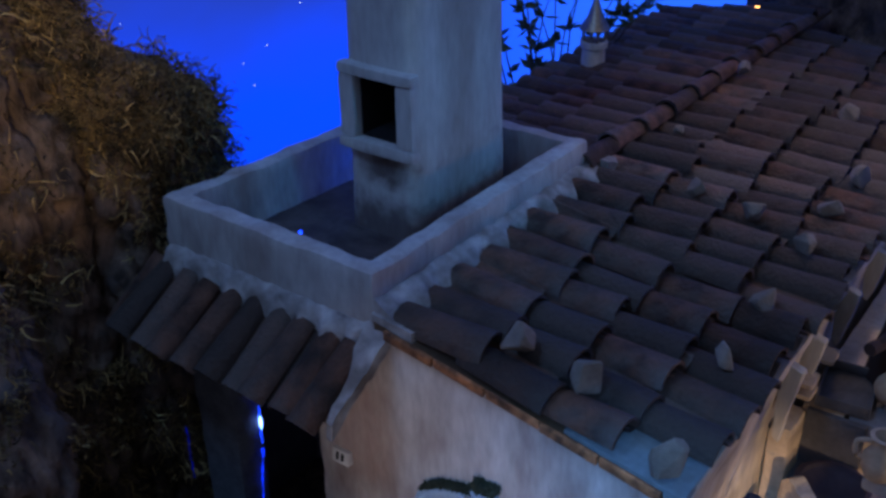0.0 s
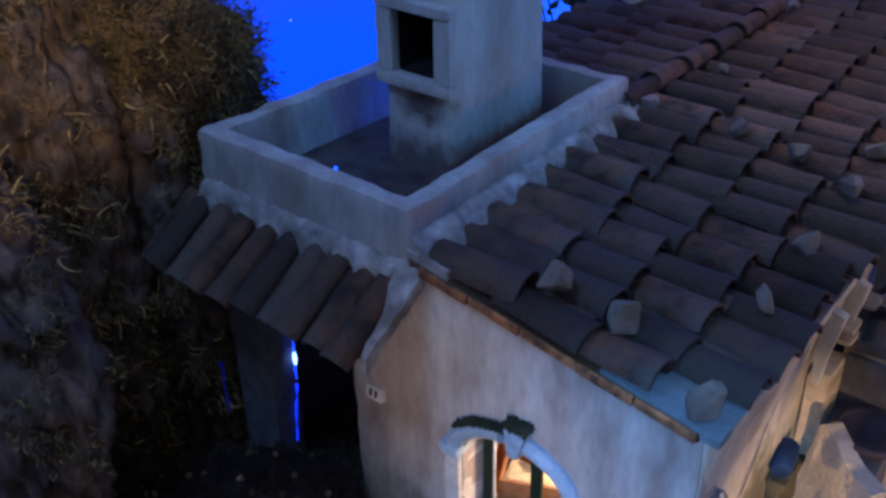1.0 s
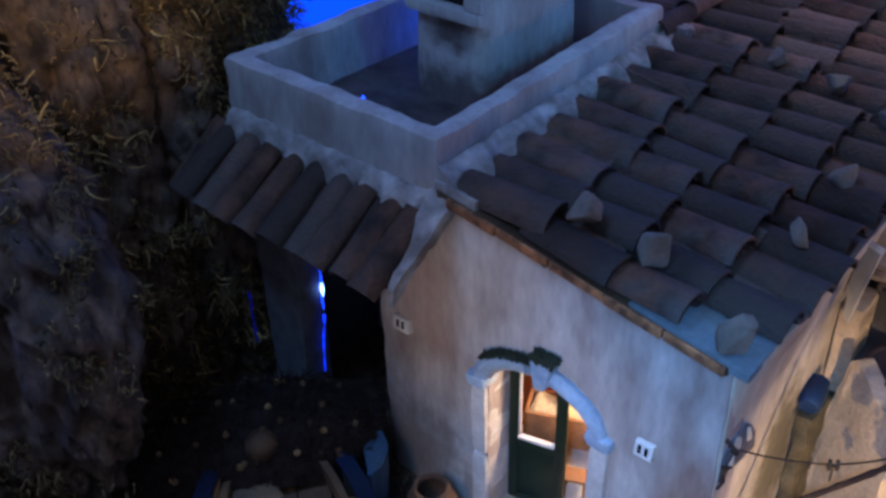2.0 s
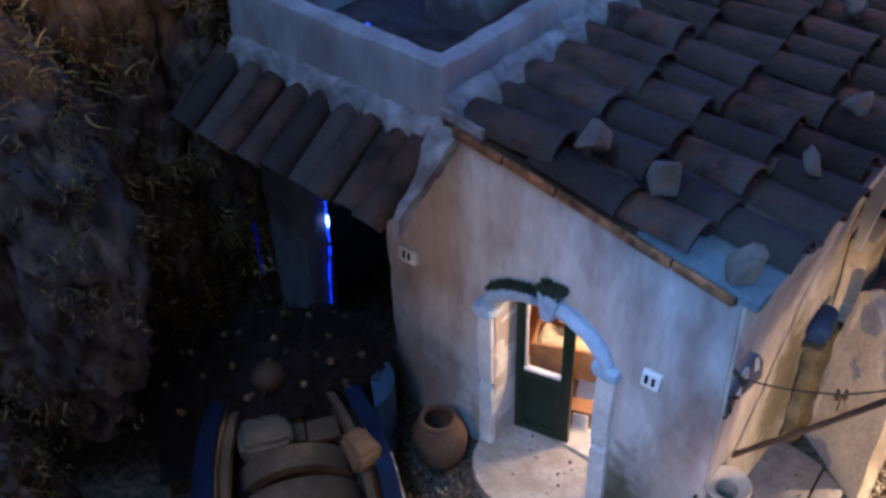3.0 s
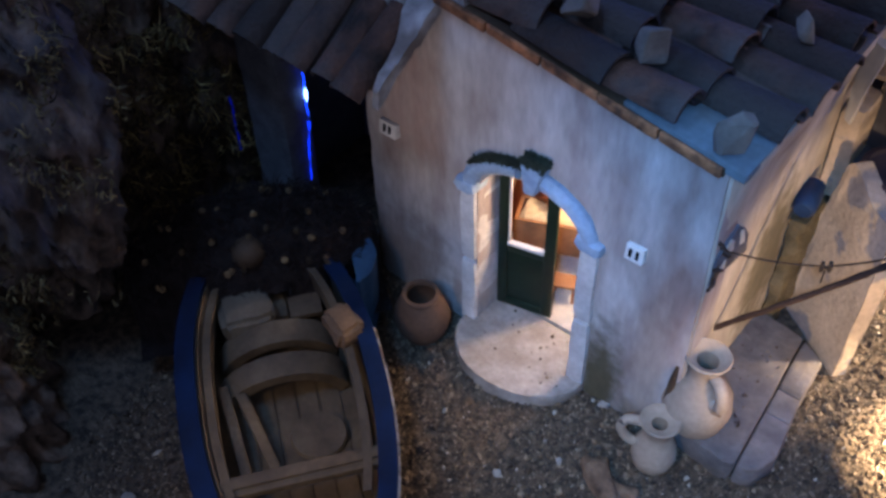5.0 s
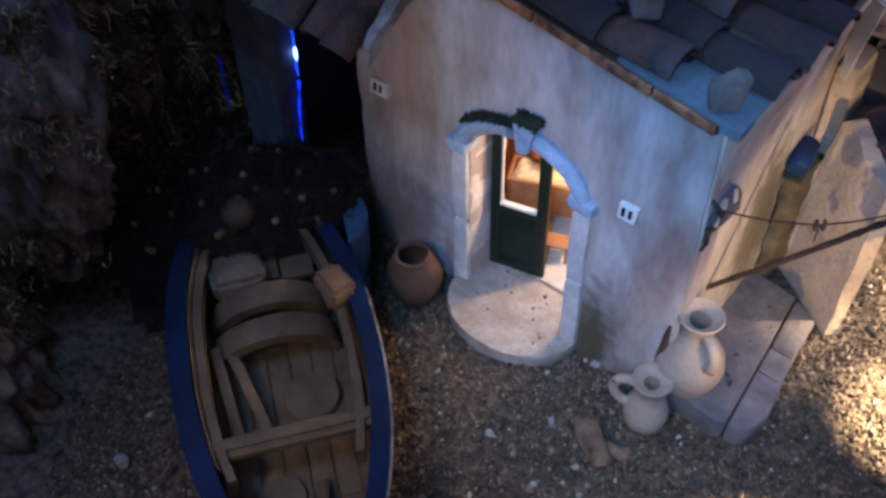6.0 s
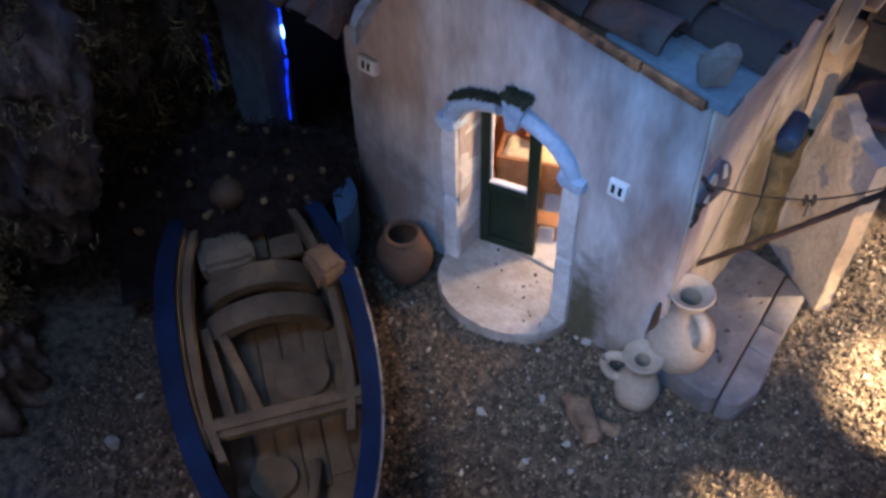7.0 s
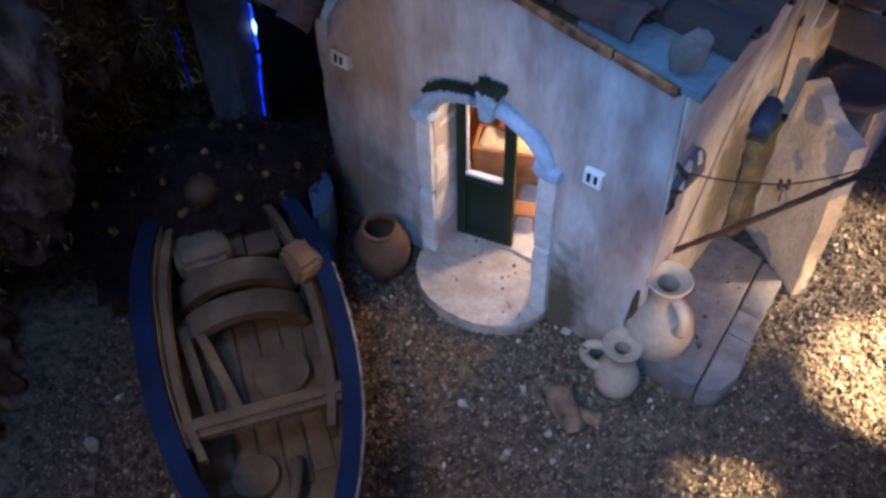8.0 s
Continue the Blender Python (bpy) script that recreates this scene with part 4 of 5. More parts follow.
def beam(u):
    return max(0.0, 0.109 * (1 - abs((u + 0.05) / (0.36 if u > -0.05 else 0.29)) ** (2.2 if u > -0.05 else 2.8)))


def sheer(u):
    return 0.122 + 0.5 * max(0, u - 0.05) ** 2 + 0.3 * max(0, -u - 0.12) ** 2


def hull(inset, low, thick):
    """Hull skin from stem to stern as a closed shell."""
    bm = bmesh.new()
    us = np.linspace(-0.335, 0.305, 33)
    outer, inner = [], []
    for u in us:
        for rows, shrink in ((outer, 0.0), (inner, thick)):
            b, top = max(0.0008, beam(u) - inset - shrink), sheer(u)
            keel = low + shrink + 0.35 * max(0, abs(u + 0.015) - 0.2) ** 1.3
            row = []
            for k in range(13):
                a = math.pi * k / 12
                c, s = math.cos(a), math.sin(a)
                row.append(bm.verts.new((u, b * math.copysign(abs(c) ** 0.6, c), top - (top - keel) * abs(s) ** 0.75)))
            rows.append(row)
    for rows in (outer, inner):
        for a, b in zip(rows, rows[1:]):
            for k in range(12):
                bm.faces.new((a[k], a[k + 1], b[k + 1], b[k]))
    for k in (0, 12):
        for i in range(len(us) - 1):
            bm.faces.new((outer[i][k], outer[i + 1][k], inner[i + 1][k], inner[i][k]))
    for i in (0, -1):
        for k in range(12):
            bm.faces.new((outer[i][k], outer[i][k + 1], inner[i][k + 1], inner[i][k]))
    return bm


part("hull", hull(0.0, 0.0, 0.005), BLUE_PAINT, boat, "deep blue painted hull")
part("lining", hull(0.0056, 0.0056, 0.002), WOOD, boat, "brown wooden lining")


def side_band(sign, inner, outer, dz, tall, u0, u1, n=30):
    """A flat band that follows the gunwale, between two distances in from the edge."""
    bm = bmesh.new()
    rows = []
    for u in np.linspace(u0, u1, n):
        b = beam(u)
        z = sheer(u) + dz
        lo, hi = max(0.0, b - inner), max(0.001, b - outer)
        rows.append([bm.verts.new((u, sign * v, zz)) for v, zz in ((lo, z), (hi, z), (hi, z + tall), (lo, z + tall))])
    for a, b in zip(rows, rows[1:]):
        for k in range(4):
            bm.faces.new((a[k], a[(k + 1) % 4], b[(k + 1) % 4], b[k]))
    bm.faces.new(rows[0])
    bm.faces.new(rows[-1])
    return bm


for sign in (1, -1):
    part("side_deck", side_band(sign, 0.018, -0.002, 0.0005, 0.006, -0.29 if sign < 0 else -0.205, 0.285), BLUE_PAINT, boat, "glossy blue side deck")
    # Left strake takes the hull blue to paint in the shade on it.
    part("rub_rail", side_band(sign, -0.0022, -0.0046, -0.003, 0.0060, -0.29 if sign < 0 else -0.10, 0.29), STRAKE if sign > 0 else BLUE_PAINT, boat, "chipped white rubbing strake" if sign > 0 else "rubbing strake in hull blue, shade painted in")
    part("stringer", side_band(sign, 0.034, 0.025, -0.030, 0.026, -0.24, 0.10), WOOD, boat, "pale wooden inner rail")
bm = bmesh.new()
rows = []
for u in np.linspace(-0.225, 0.085, 24):
    b, z = beam(u), sheer(u)
    rows.append([bm.verts.new((u, -v, zz)) for v, zz in ((b - 0.0175, z - 0.001), (b - 0.0300, z - 0.034), (b - 0.0330, z - 0.032), (b - 0.0205, z + 0.001))])
for a, b in zip(rows, rows[1:]):
    for k in range(4):
        bm.faces.new((a[k], a[(k + 1) % 4], b[(k + 1) % 4], b[k]))
bm.faces.new(rows[0])
bm.faces.new(rows[-1])
part("inner_plank", bm, WOOD, boat, "wide brown plank lining the side")
bm = bmesh.new()
add_prism(bm, [(-0.27, -0.045), (-0.20, -0.075), (-0.05, -0.088), (0.08, -0.078), (0.16, -0.052), (0.235, -0.012), (0.235, 0.012), (0.16, 0.052), (0.08, 0.078), (-0.05, 0.088), (-0.20, 0.075), (-0.27, 0.045)], 0.048, 0.054, "z", 0.002)
part("floor_board", bm, WOOD, boat, "worn brown floor boards")
for i in range(5):
    bm = bmesh.new()
    add_box(bm, (-0.20 + 0.004 * (i % 2), -0.062 + 0.025 * i, 0.0545), (0.13 - 0.01 * abs(i - 2), -0.040 + 0.025 * i, 0.0575), 0.001)
    part("plank", bm, WOOD, boat)
bm = bmesh.new()
add_box(bm, (0.046, -0.098, 0.104), (0.070, 0.098, 0.114), 0.002)
part("thwart", bm, WOOD, boat, "pale wooden thwart")
bm = bmesh.new()
add_box(bm, (0.052, -0.094, 0.1145), (0.063, 0.094, 0.118), 0.001)
part("thwart_batten", bm, WOOD, boat)
for k in range(3):
    bm = bmesh.new()
    add_box(bm, (-0.262 + 0.001 * k, -0.060 + 0.041 * k, 0.080), (-0.172 - 0.004 * (k % 2), -0.021 + 0.041 * k, 0.088), 0.0015)
    part("stern_plank", bm, WOOD, boat, "brown stern seat plank")
for sign in (1, -1):
    bm = bmesh.new()
    add_box(bm, (0.205, sign * 0.052 - 0.02, 0.1285), (0.209, sign * 0.052 + 0.02, 0.134), 0.0006, pose(0, 0, 0, 0, 0, -sign * 20))
    part("deck_seam", bm, BLUE_PAINT, boat)


def bent_frame(u, width, rise, deep):
    bm = bmesh.new()
    rows = []
    for k in range(15):
        a = math.pi * (0.06 + 0.88 * k / 14)
        v, z = width * math.cos(a), 0.058 + rise * math.sin(a)
        o = 0.85
        rows.append([bm.verts.new(q) for q in ((u - deep / 2, v, z), (u + deep / 2, v, z - 0.004), (u + deep / 2, v * o, z - 0.016), (u - deep / 2, v * o, z - 0.012))])
    for a, b in zip(rows, rows[1:]):
        for k in range(4):
            bm.faces.new((a[k], a[(k + 1) % 4], b[(k + 1) % 4], b[k]))
    bm.faces.new(rows[0])
    bm.faces.new(rows[-1])
    return bm


for u, w in ((-0.140, 0.070), (-0.090, 0.074)):
    part("bent_frame", bent_frame(u, w, 0.050, 0.030), WOOD, boat, "curved wooden frame across the boat")


def gear(name, label, category, bm, material, at, turn=(0, 0, 0)):
    ob = new(name, mesh_of(bm, material, True, name))
    ob.matrix_world = BOAT @ pose(*at, *turn)
    return tagged(ob, label, category)


bm = rough_box((-0.036, -0.030, 0.0), (0.036, 0.030, 0.036), 0.006, 0.005, 0.014, 3.0, 30)
gear("canvas_roll", "folded pale grey canvas bundle in the boat", "canvas", bm, CANVAS, (-0.185, -0.028, 0.078), (0, -6, 8))
bm = bmesh.new()
add_lathe(bm, [(0, 0), (0.014, 0.001), (0.020, 0.010), (0.019, 0.022), (0.012, 0.030), (0, 0.033)], 18)
gear("float", "round brown cork net float", "float", bm, WOOD_DARK, (-0.232, -0.012, 0.135))
bm = rough_box((-0.022, -0.016, 0.0), (0.022, 0.016, 0.030), 0.005, 0.004, 0.012, 9.0, 40)
gear("bread_sack", "small tan cloth sack on the side deck", "sack", bm, CANVAS_TAN, (-0.110, 0.078, 0.112), (0, 0, 20))
bm = bmesh.new()
add_lathe(bm, [(0, 0), (0.030, 0.0), (0.032, 0.004), (0.030, 0.008), (0.010, 0.007), (0, 0.008)], 26)
gear("wooden_disc", "round wooden barrel lid lying in the boat", "lid", bm, WOOD, (-0.015, 0.028, 0.0585))
bm = bmesh.new()
add_lathe(bm, [(0, 0), (0.024, 0.0), (0.026, 0.004), (0.024, 0.009), (0.008, 0.008), (0, 0.009)], 26)
gear("wooden_disc", "round wooden barrel lid near the bow", "lid", bm, WOOD, (0.100, -0.022, 0.056))
bm = bmesh.new()
add_tube(bm, [(0.0, 0, 0), (0.02, 0.003, 0.012), (0.045, 0.0, 0.015), (0.075, -0.006, 0.010)], 0.005, 8, [0.008, 0.006, 0.005, 0.004])
gear("forked_peg", "forked wooden oar peg lying in the bow", "peg", bm, WOOD, (0.095, 0.022, 0.060), (0, 0, -12))
for v, tw, ln in ((-0.055, 6, 0.135), (-0.040, 14, 0.12)):
    bm = bmesh.new()
    add_box(bm, (0, -0.006, 0), (ln, 0.006, 0.006), 0.0015)
    gear("loose_board", "loose narrow wooden board leaning in the boat", "board", bm, WOOD, (-0.090, v - 0.012, 0.085), (0, 8, tw))

# net heap at the far end of the boat
net = thing("net_heap", "dark heap of fishing net with small cork floats", "net")
net.matrix_world = BOAT
bm = bmesh.new()
rows = []
for i in range(29):
    u = -0.375 + 0.175 * i / 28
    row = []
    for j in range(33):
        v = -0.165 + 0.315 * j / 32
        d = min(1.0, math.hypot((u + 0.285) / 0.088, (v + 0.012) / 0.165))
        p = Vector((u, v, 0))
        z = 0.10 + 0.075 * (1 - d ** 2.4) + 0.011 * noise.noise(p * 60) + 0.008 * noise.noise(p * 150)
        row.append(bm.verts.new((u, v, z if d < 1 else max(0.03, z - 0.07))))
    rows.append(row)
for a, b in zip(rows, rows[1:]):
    for j in range(32):
        bm.faces.new((a[j], a[j + 1], b[j + 1], b[j]))
part("net", bm, NET, net, "matted dark net")
rr = random.Random(4)
fl = bmesh.new()
add_lathe(fl, [(0, -0.004), (0.0042, -0.002), (0.0045, 0.002), (0, 0.004)], 7)
fl = mesh_of(fl, FLOATS, True, "cork_float")
for k in range(46):
    u, v = rr.uniform(-0.355, -0.215), rr.uniform(-0.145, 0.115)
    d = math.hypot((u + 0.285) / 0.088, (v + 0.012) / 0.165)
    if d > 0.93:
        continue
    f = new("cork_float", fl)
    f.parent = net
    f.matrix_basis = pose(u, v, 0.104 + 0.075 * (1 - d ** 2.4), rr.uniform(0, 180), rr.uniform(0, 90), 0)
tangle = []
for k in range(2600):
    u, v = rr.uniform(-0.37, -0.20), rr.uniform(-0.165, 0.145)
    d = math.hypot((u + 0.285) / 0.088, (v + 0.012) / 0.165)
    if d < 1.0:
        tangle.append((Vector((u, v, 0.100 + 0.075 * (1 - d ** 2.4))), Vector((0, 0, 1))))
ob = strands(tangle, "net_tangle", NET_CORD, "tangled dark cords", 0.022, 0.0011, 19, 1.2, net)
del ob["category"]
blade = bmesh.new()
rows = []
path = [Vector(q) for q in ((-0.078, -0.048, 0.112), (-0.050, -0.051, 0.111), (-0.020, -0.058, 0.110), (0.004, -0.070, 0.109), (0.021, -0.090, 0.107), (0.028, -0.108, 0.106))]
path = [Vector([float(np.interp(k / 4, range(6), [q[c] for q in path])) for c in range(3)]) for k in range(21)]
for k, p in enumerate(path):
    d = (path[min(k + 1, 20)] - path[max(k - 1, 0)]).normalized()
    a = Vector((d.y, -d.x, 0)) * 0.016 * max(0.12, math.sin(math.pi * k / 20)) ** 0.8
    rows.append([blade.verts.new(q) for q in (p + a, p - a, p - a * 0.8 - Vector((0, 0, 0.108)), p + a * 0.4 - Vector((0, 0, 0.108)))])
for a, b in zip(rows, rows[1:]):
    for k in range(4):
        blade.faces.new((a[k], a[(k + 1) % 4], b[(k + 1) % 4], b[k]))
blade.faces.new(rows[0])
blade.faces.new(rows[-1])
tagged(part("bow_board", blade, PALE_BLUE, None), "pale blue curved wooden board standing behind the boat", "board")

# ---- pots ----
def vessel(name, label, at, profile, material, handles=(), turn=0, wall=0.004, throat=None):
    top = thing(name, label, name.split("_")[-1], at=at, turn=(0, 0, turn))
    bm = bmesh.new()
    inner = [(max(0.0, r - wall), z + (wall if z < 0.01 else 0)) for r, z in reversed(profile) if r > wall]
    if throat:
        r, z = throat
        top_r, top_z = profile[-1]
        inner = [(top_r - 0.003, top_z - 0.003), ((top_r + r) / 2, (top_z + z) / 2), (r, z), (r, z - 0.016)] + [q for q in inner if q[1] < z - 0.034]
    add_lathe(bm, [(0, 0)] + profile + inner + [(0, inner[-1][1])], 36)
    part("body", bm, material, top)
    for pts, rad in handles:
        bm = bmesh.new()
        fine = []
        n = len(pts)
        for i in range(n - 1):
            a, b, c, d = (Vector(pts[min(max(i + o, 0), n - 1)]) for o in (-1, 0, 1, 2))
            for f in (0, 0.25, 0.5, 0.75):
                fine.append(0.5 * ((2 * b) + (c - a) * f + (2 * a - 5 * b + 4 * c - d) * f * f + (-a + 3 * b - 3 * c + d) * f ** 3))
        fine.append(Vector(pts[-1]))
        add_tube(bm, fine, rad, 10)
        part("handle", bm, material, top)
    return top


vessel("clay_pot", "round brown clay pot on gravel beside the wall", (0.083, -0.056, 0.0),
       [(0.017, 0.0), (0.025, 0.006), (0.0325, 0.020), (0.0355, 0.037), (0.0335, 0.053), (0.027, 0.067), (0.0225, 0.073), (0.024, 0.077), (0.0225, 0.079)], CLAY)
vessel("pale_amphora", "pale clay amphora with flared neck on the stone slab", (0.4262, 0.0165, 0.030),
       [(0.018, 0.0), (0.023, 0.004), (0.034, 0.020), (0.0390, 0.042), (0.0365, 0.060), (0.0275, 0.077), (0.0185, 0.088), (0.0170, 0.098), (0.0180, 0.110), (0.0232, 0.121), (0.0250, 0.125), (0.0236, 0.127)], CLAY_PALE,
       [([(0.018, 0.0, 0.108), (0.031, 0.0, 0.107), (0.0385, 0.0, 0.094), (0.036, 0.0, 0.076), (0.026, 0.0, 0.072)], 0.0072)], -32, 0.004, (0.0120, 0.1180))
vessel("pale_jug", "small pale clay jug with one handle on gravel", (0.4090, -0.0335, 0.0),
       [(0.020, 0.0), (0.0230, 0.003), (0.0258, 0.016), (0.0245, 0.030), (0.0190, 0.044), (0.0158, 0.053), (0.0170, 0.063), (0.0212, 0.073), (0.0232, 0.078), (0.0220, 0.080)], CLAY_PALE,
       [([(-0.018, 0.0, 0.070), (-0.034, 0.0, 0.070), (-0.041, 0.0, 0.054), (-0.033, 0.0, 0.036), (-0.021, 0.0, 0.030)], 0.0058)], 25, 0.004, (0.0090, 0.0725))

# ---- stone slab beside the house ----
slab = thing("stone_slab", "worn grey stone doorstep slab with open joint", "slab")
for outline, hi in (([(0.404, 0.004), (0.480, -0.006), (0.4897, 0.0), (0.4692, 0.215), (0.404, 0.222)], 0.030), ([(0.4912, -0.001), (0.504, 0.001), (0.514, 0.007), (0.522, 0.036), (0.516, 0.088), (0.4826, 0.088)], 0.029),
                    ([(0.4822, 0.0902), (0.514, 0.0902), (0.508, 0.130), (0.4782, 0.130)], 0.024), ([(0.479, 0.1325), (0.508, 0.1325), (0.503, 0.195), (0.471, 0.212)], 0.030)):
    bm = bmesh.new()
    add_prism(bm, outline, -0.005, hi, "z", 0.004, None, 0.002)
    part("stone", bm, SLAB, slab, "grey stone piece")

# ---- walled terrace beside the house ----
terrace = thing("side_terrace", "battered cream plaster terrace wall against the house", "wall")
part("body", rough_box((0.425, 0.345, -0.01), (0.478, 1.25, 0.318), 0.018, 0.003, 0.004, 2.0), PLASTER_PATCH, terrace, "cream plaster with grey bare patches")
BUTT = Matrix(((0.804, 0.594, 0, 0.4466), (-0.594, 0.804, 0, 0.2592), (0, 0, 1, 0), (0, 0, 0, 1)))
bm = bmesh.new()
add_prism(bm, [(-0.030, -0.005), (-0.034, 0.08), (-0.029, 0.152), (-0.017, 0.21), (-0.008, 0.262), (0.002, 0.269), (0.0247, 0.2636), (0.0495, 0.2487), (0.092, 0.247), (0.089, 0.106), (0.087, -0.005)], 0.0, 0.020, "y")
bmesh.ops.triangulate(bm, faces=bm.faces)
bmesh.ops.subdivide_edges(bm, edges=list(bm.edges), cuts=5, use_grid_fill=True)
for v in bm.verts:
    v.co += Vector(noise.noise_vector(v.co * 45)) * 0.0022
bmesh.ops.transform(bm, matrix=BUTT, verts=bm.verts)
part("buttress", bm, PLASTER_PATCH, terrace, "gabled cream plaster buttress with grey patches")
bm = bmesh.new()
add_prism(bm, [(0.4345, 0.2800), (0.5150, 0.2330), (0.508, 0.3445), (0.4345, 0.3445)], -0.01, 0.238, "z", 0.002)
part("ledge", bm, GREY_CANVAS, terrace, "low dark slate ledge")
bm = bmesh.new()
add_prism(bm, [(0.4785, 0.345), (0.5075, 0.345), (0.505, 0.42), (0.503, 1.25), (0.4785, 1.25)], -0.01, 0.2955, "z", 0.003)
part("side_face", bm, PLASTER_PATCH, terrace, "cream plaster outer face")
for k, (y, low) in enumerate(((0.272, 0.302), (0.345, 0.335), (0.475, 0.325), (0.60, 0.33), (0.72, 0.33))):
    bm = bmesh.new()
    add_prism(bm, [(0.412, 0.414), (0.440, 0.404), (0.437, 0.385), (0.430, 0.35), (0.424, low), (0.415, low + 0.006)], y, y + 0.013, "y", 0.002, None, 0.002)
    part("bracket", bm, PLASTER_BARE, terrace, "pointed cream plaster bracket")
for k, (y, z) in enumerate(((0.325, 0.335), (0.325, 0.352), (0.405, 0.34))):
    bm = rough_box((0.414, y - 0.004, z), (0.440, y + 0.030, z + 0.007), 0.006, 0.001, 0.002, k)
    part("shelf", bm, PLASTER_PATCH, terrace, "small cream shelf")
part("shelf_slab", rough_box((0.4785, 0.345, 0.296), (0.545, 1.25, 0.318), 0.014, 0.003, 0.003, 19.0), GREY_PLASTER, terrace, "rough plaster ledge")
part("shelf_slab", rough_box((0.522, 0.250, 0.300), (0.562, 0.3447, 0.3175), 0.010, 0.002, 0.003, 8.0), PLASTER_PATCH, terrace, "rough plaster ledge")
part("shelf_slab", rough_box((0.4080, 0.212, 0.184), (0.4300, 0.272, 0.200), 0.007, 0.003, 0.003, 9.0), MOSSY_STONE, terrace, "rough plaster ledge")
patch = rough_box((0.4062, 0.225, -0.005), (0.4245, 0.3445, 0.183), 0.008, 0.006, 0.004, 6.0, 40)
part("pier", rough_box((0.4080, 0.290, 0.1835), (0.4340, 0.3445, 0.312), 0.008, 0.002, 0.003, 14.0), PLASTER_PATCH, terrace, "cream plaster pier")
part("rubble_face", patch, MOSSY_STONE, terrace, "dark mossy bare stonework")

bowl = vessel("dark_bowl", "large dark round bowl with rim resting on the terrace", (0.490, 0.205, 0.345), [(0.016, 0.0), (0.030, 0.006), (0.040, 0.014), (0.0425, 0.020), (0.040, 0.0215)], DARK_GLAZE)
bowl.matrix_world = pose(0.4885, 0.2935, 0.2385, 0, 0, 0)
jar = vessel("blue_jar", "blue glazed jar lying on its side on the wall", (0, 0, 0), [(0.010, 0.0), (0.0135, 0.004), (0.0135, 0.034), (0.011, 0.040), (0.012, 0.044), (0.011, 0.0445)], BLUE_GLAZE)
jar.matrix_world = pose(0.4200, 0.216, 0.2140, -84, 0, 8)
vessel("tan_jug", "tan clay jug standing on the terrace", (0.535, 0.262, 0.3185), [(0.014, 0.0), (0.019, 0.012), (0.019, 0.024), (0.012, 0.038), (0.011, 0.044), (0.016, 0.052), (0.015, 0.053)], CLAY_PALE, [([(0.012, 0, 0.044), (0.026, 0, 0.042), (0.026, 0, 0.026), (0.018, 0, 0.02)], 0.003)], 200)
for k, (at, size, ma, lab) in enumerate((((0.464, 0.390, 0.319), (0.031, 0.043, 0.016), GREY_CANVAS, "dark shallow wooden tray on the terrace"), ((0.520, 0.395, 0.319), (0.012, 0.018, 0.020), GREY_PLASTER, "small grey crate on the terrace"))):
    tray = thing("tray" if k == 0 else "crate", lab, "tray" if k == 0 else "crate", at=at, turn=(0, 0, 8))
    a, b, h = size
    for lo, hi in (((-a, -b, 0), (a, b, 0.003)), ((-a, -b, 0.003), (-a + 0.003, b, h)), ((a - 0.003, -b, 0.003), (a, b, h)), ((-a + 0.003, -b, 0.003), (a - 0.003, -b + 0.003, h)), ((-a + 0.003, b - 0.003, 0.003), (a - 0.003, b, h))):
        bm = bmesh.new()
        add_box(bm, lo, hi, 0.0006)
        part("board", bm, ma, tray)
# Added board that darkens the cream front behind it.
bm = bmesh.new()
add_box(bm, (0.4345, 0.3365, 0.2385), (0.503, 0.3440, 0.3165), 0.0012, None, 0, 0.0012)
tagged(part("dark_board", bm, GREY_CANVAS, None), "dark board added to darken the terrace front", "board")

# plain clay figurine on the terrace, one shape
bm = bmesh.new()
add_lathe(bm, [(0, 0), (0.040, 0.0), (0.036, 0.03), (0.028, 0.075), (0.026, 0.095), (0.018, 0.108), (0.009, 0.114), (0.009, 0.119), (0.016, 0.126), (0.0185, 0.138), (0.016, 0.150), (0.008, 0.157), (0, 0.158)], 24)
add_tube(bm, [(0.0, -0.026, 0.09), (-0.02, -0.050, 0.07), (-0.026, -0.070, 0.072)], 0.008, 8)
fig = new("figurine", mesh_of(bm, FIGURE, True))
fig.location = (0.505, 0.455, 0.3185)
tagged(fig, "plain dark clothed clay figurine on the terrace", "figurine")
bm = bmesh.new()
add_lathe(bm, [(0, 0), (0.012, 0.001), (0.020, 0.018), (0.020, 0.034), (0.011, 0.050), (0.010, 0.056), (0.015, 0.062), (0.013, 0.0625), (0, 0.05)], 20)
held = new("pale_pitcher", mesh_of(bm, CLAY_PALE, True))
held.matrix_world = pose(0.500, 0.400, 0.338, 62, 0, 40)
tagged(held, "cream glazed pitcher before the figurine", "pitcher")

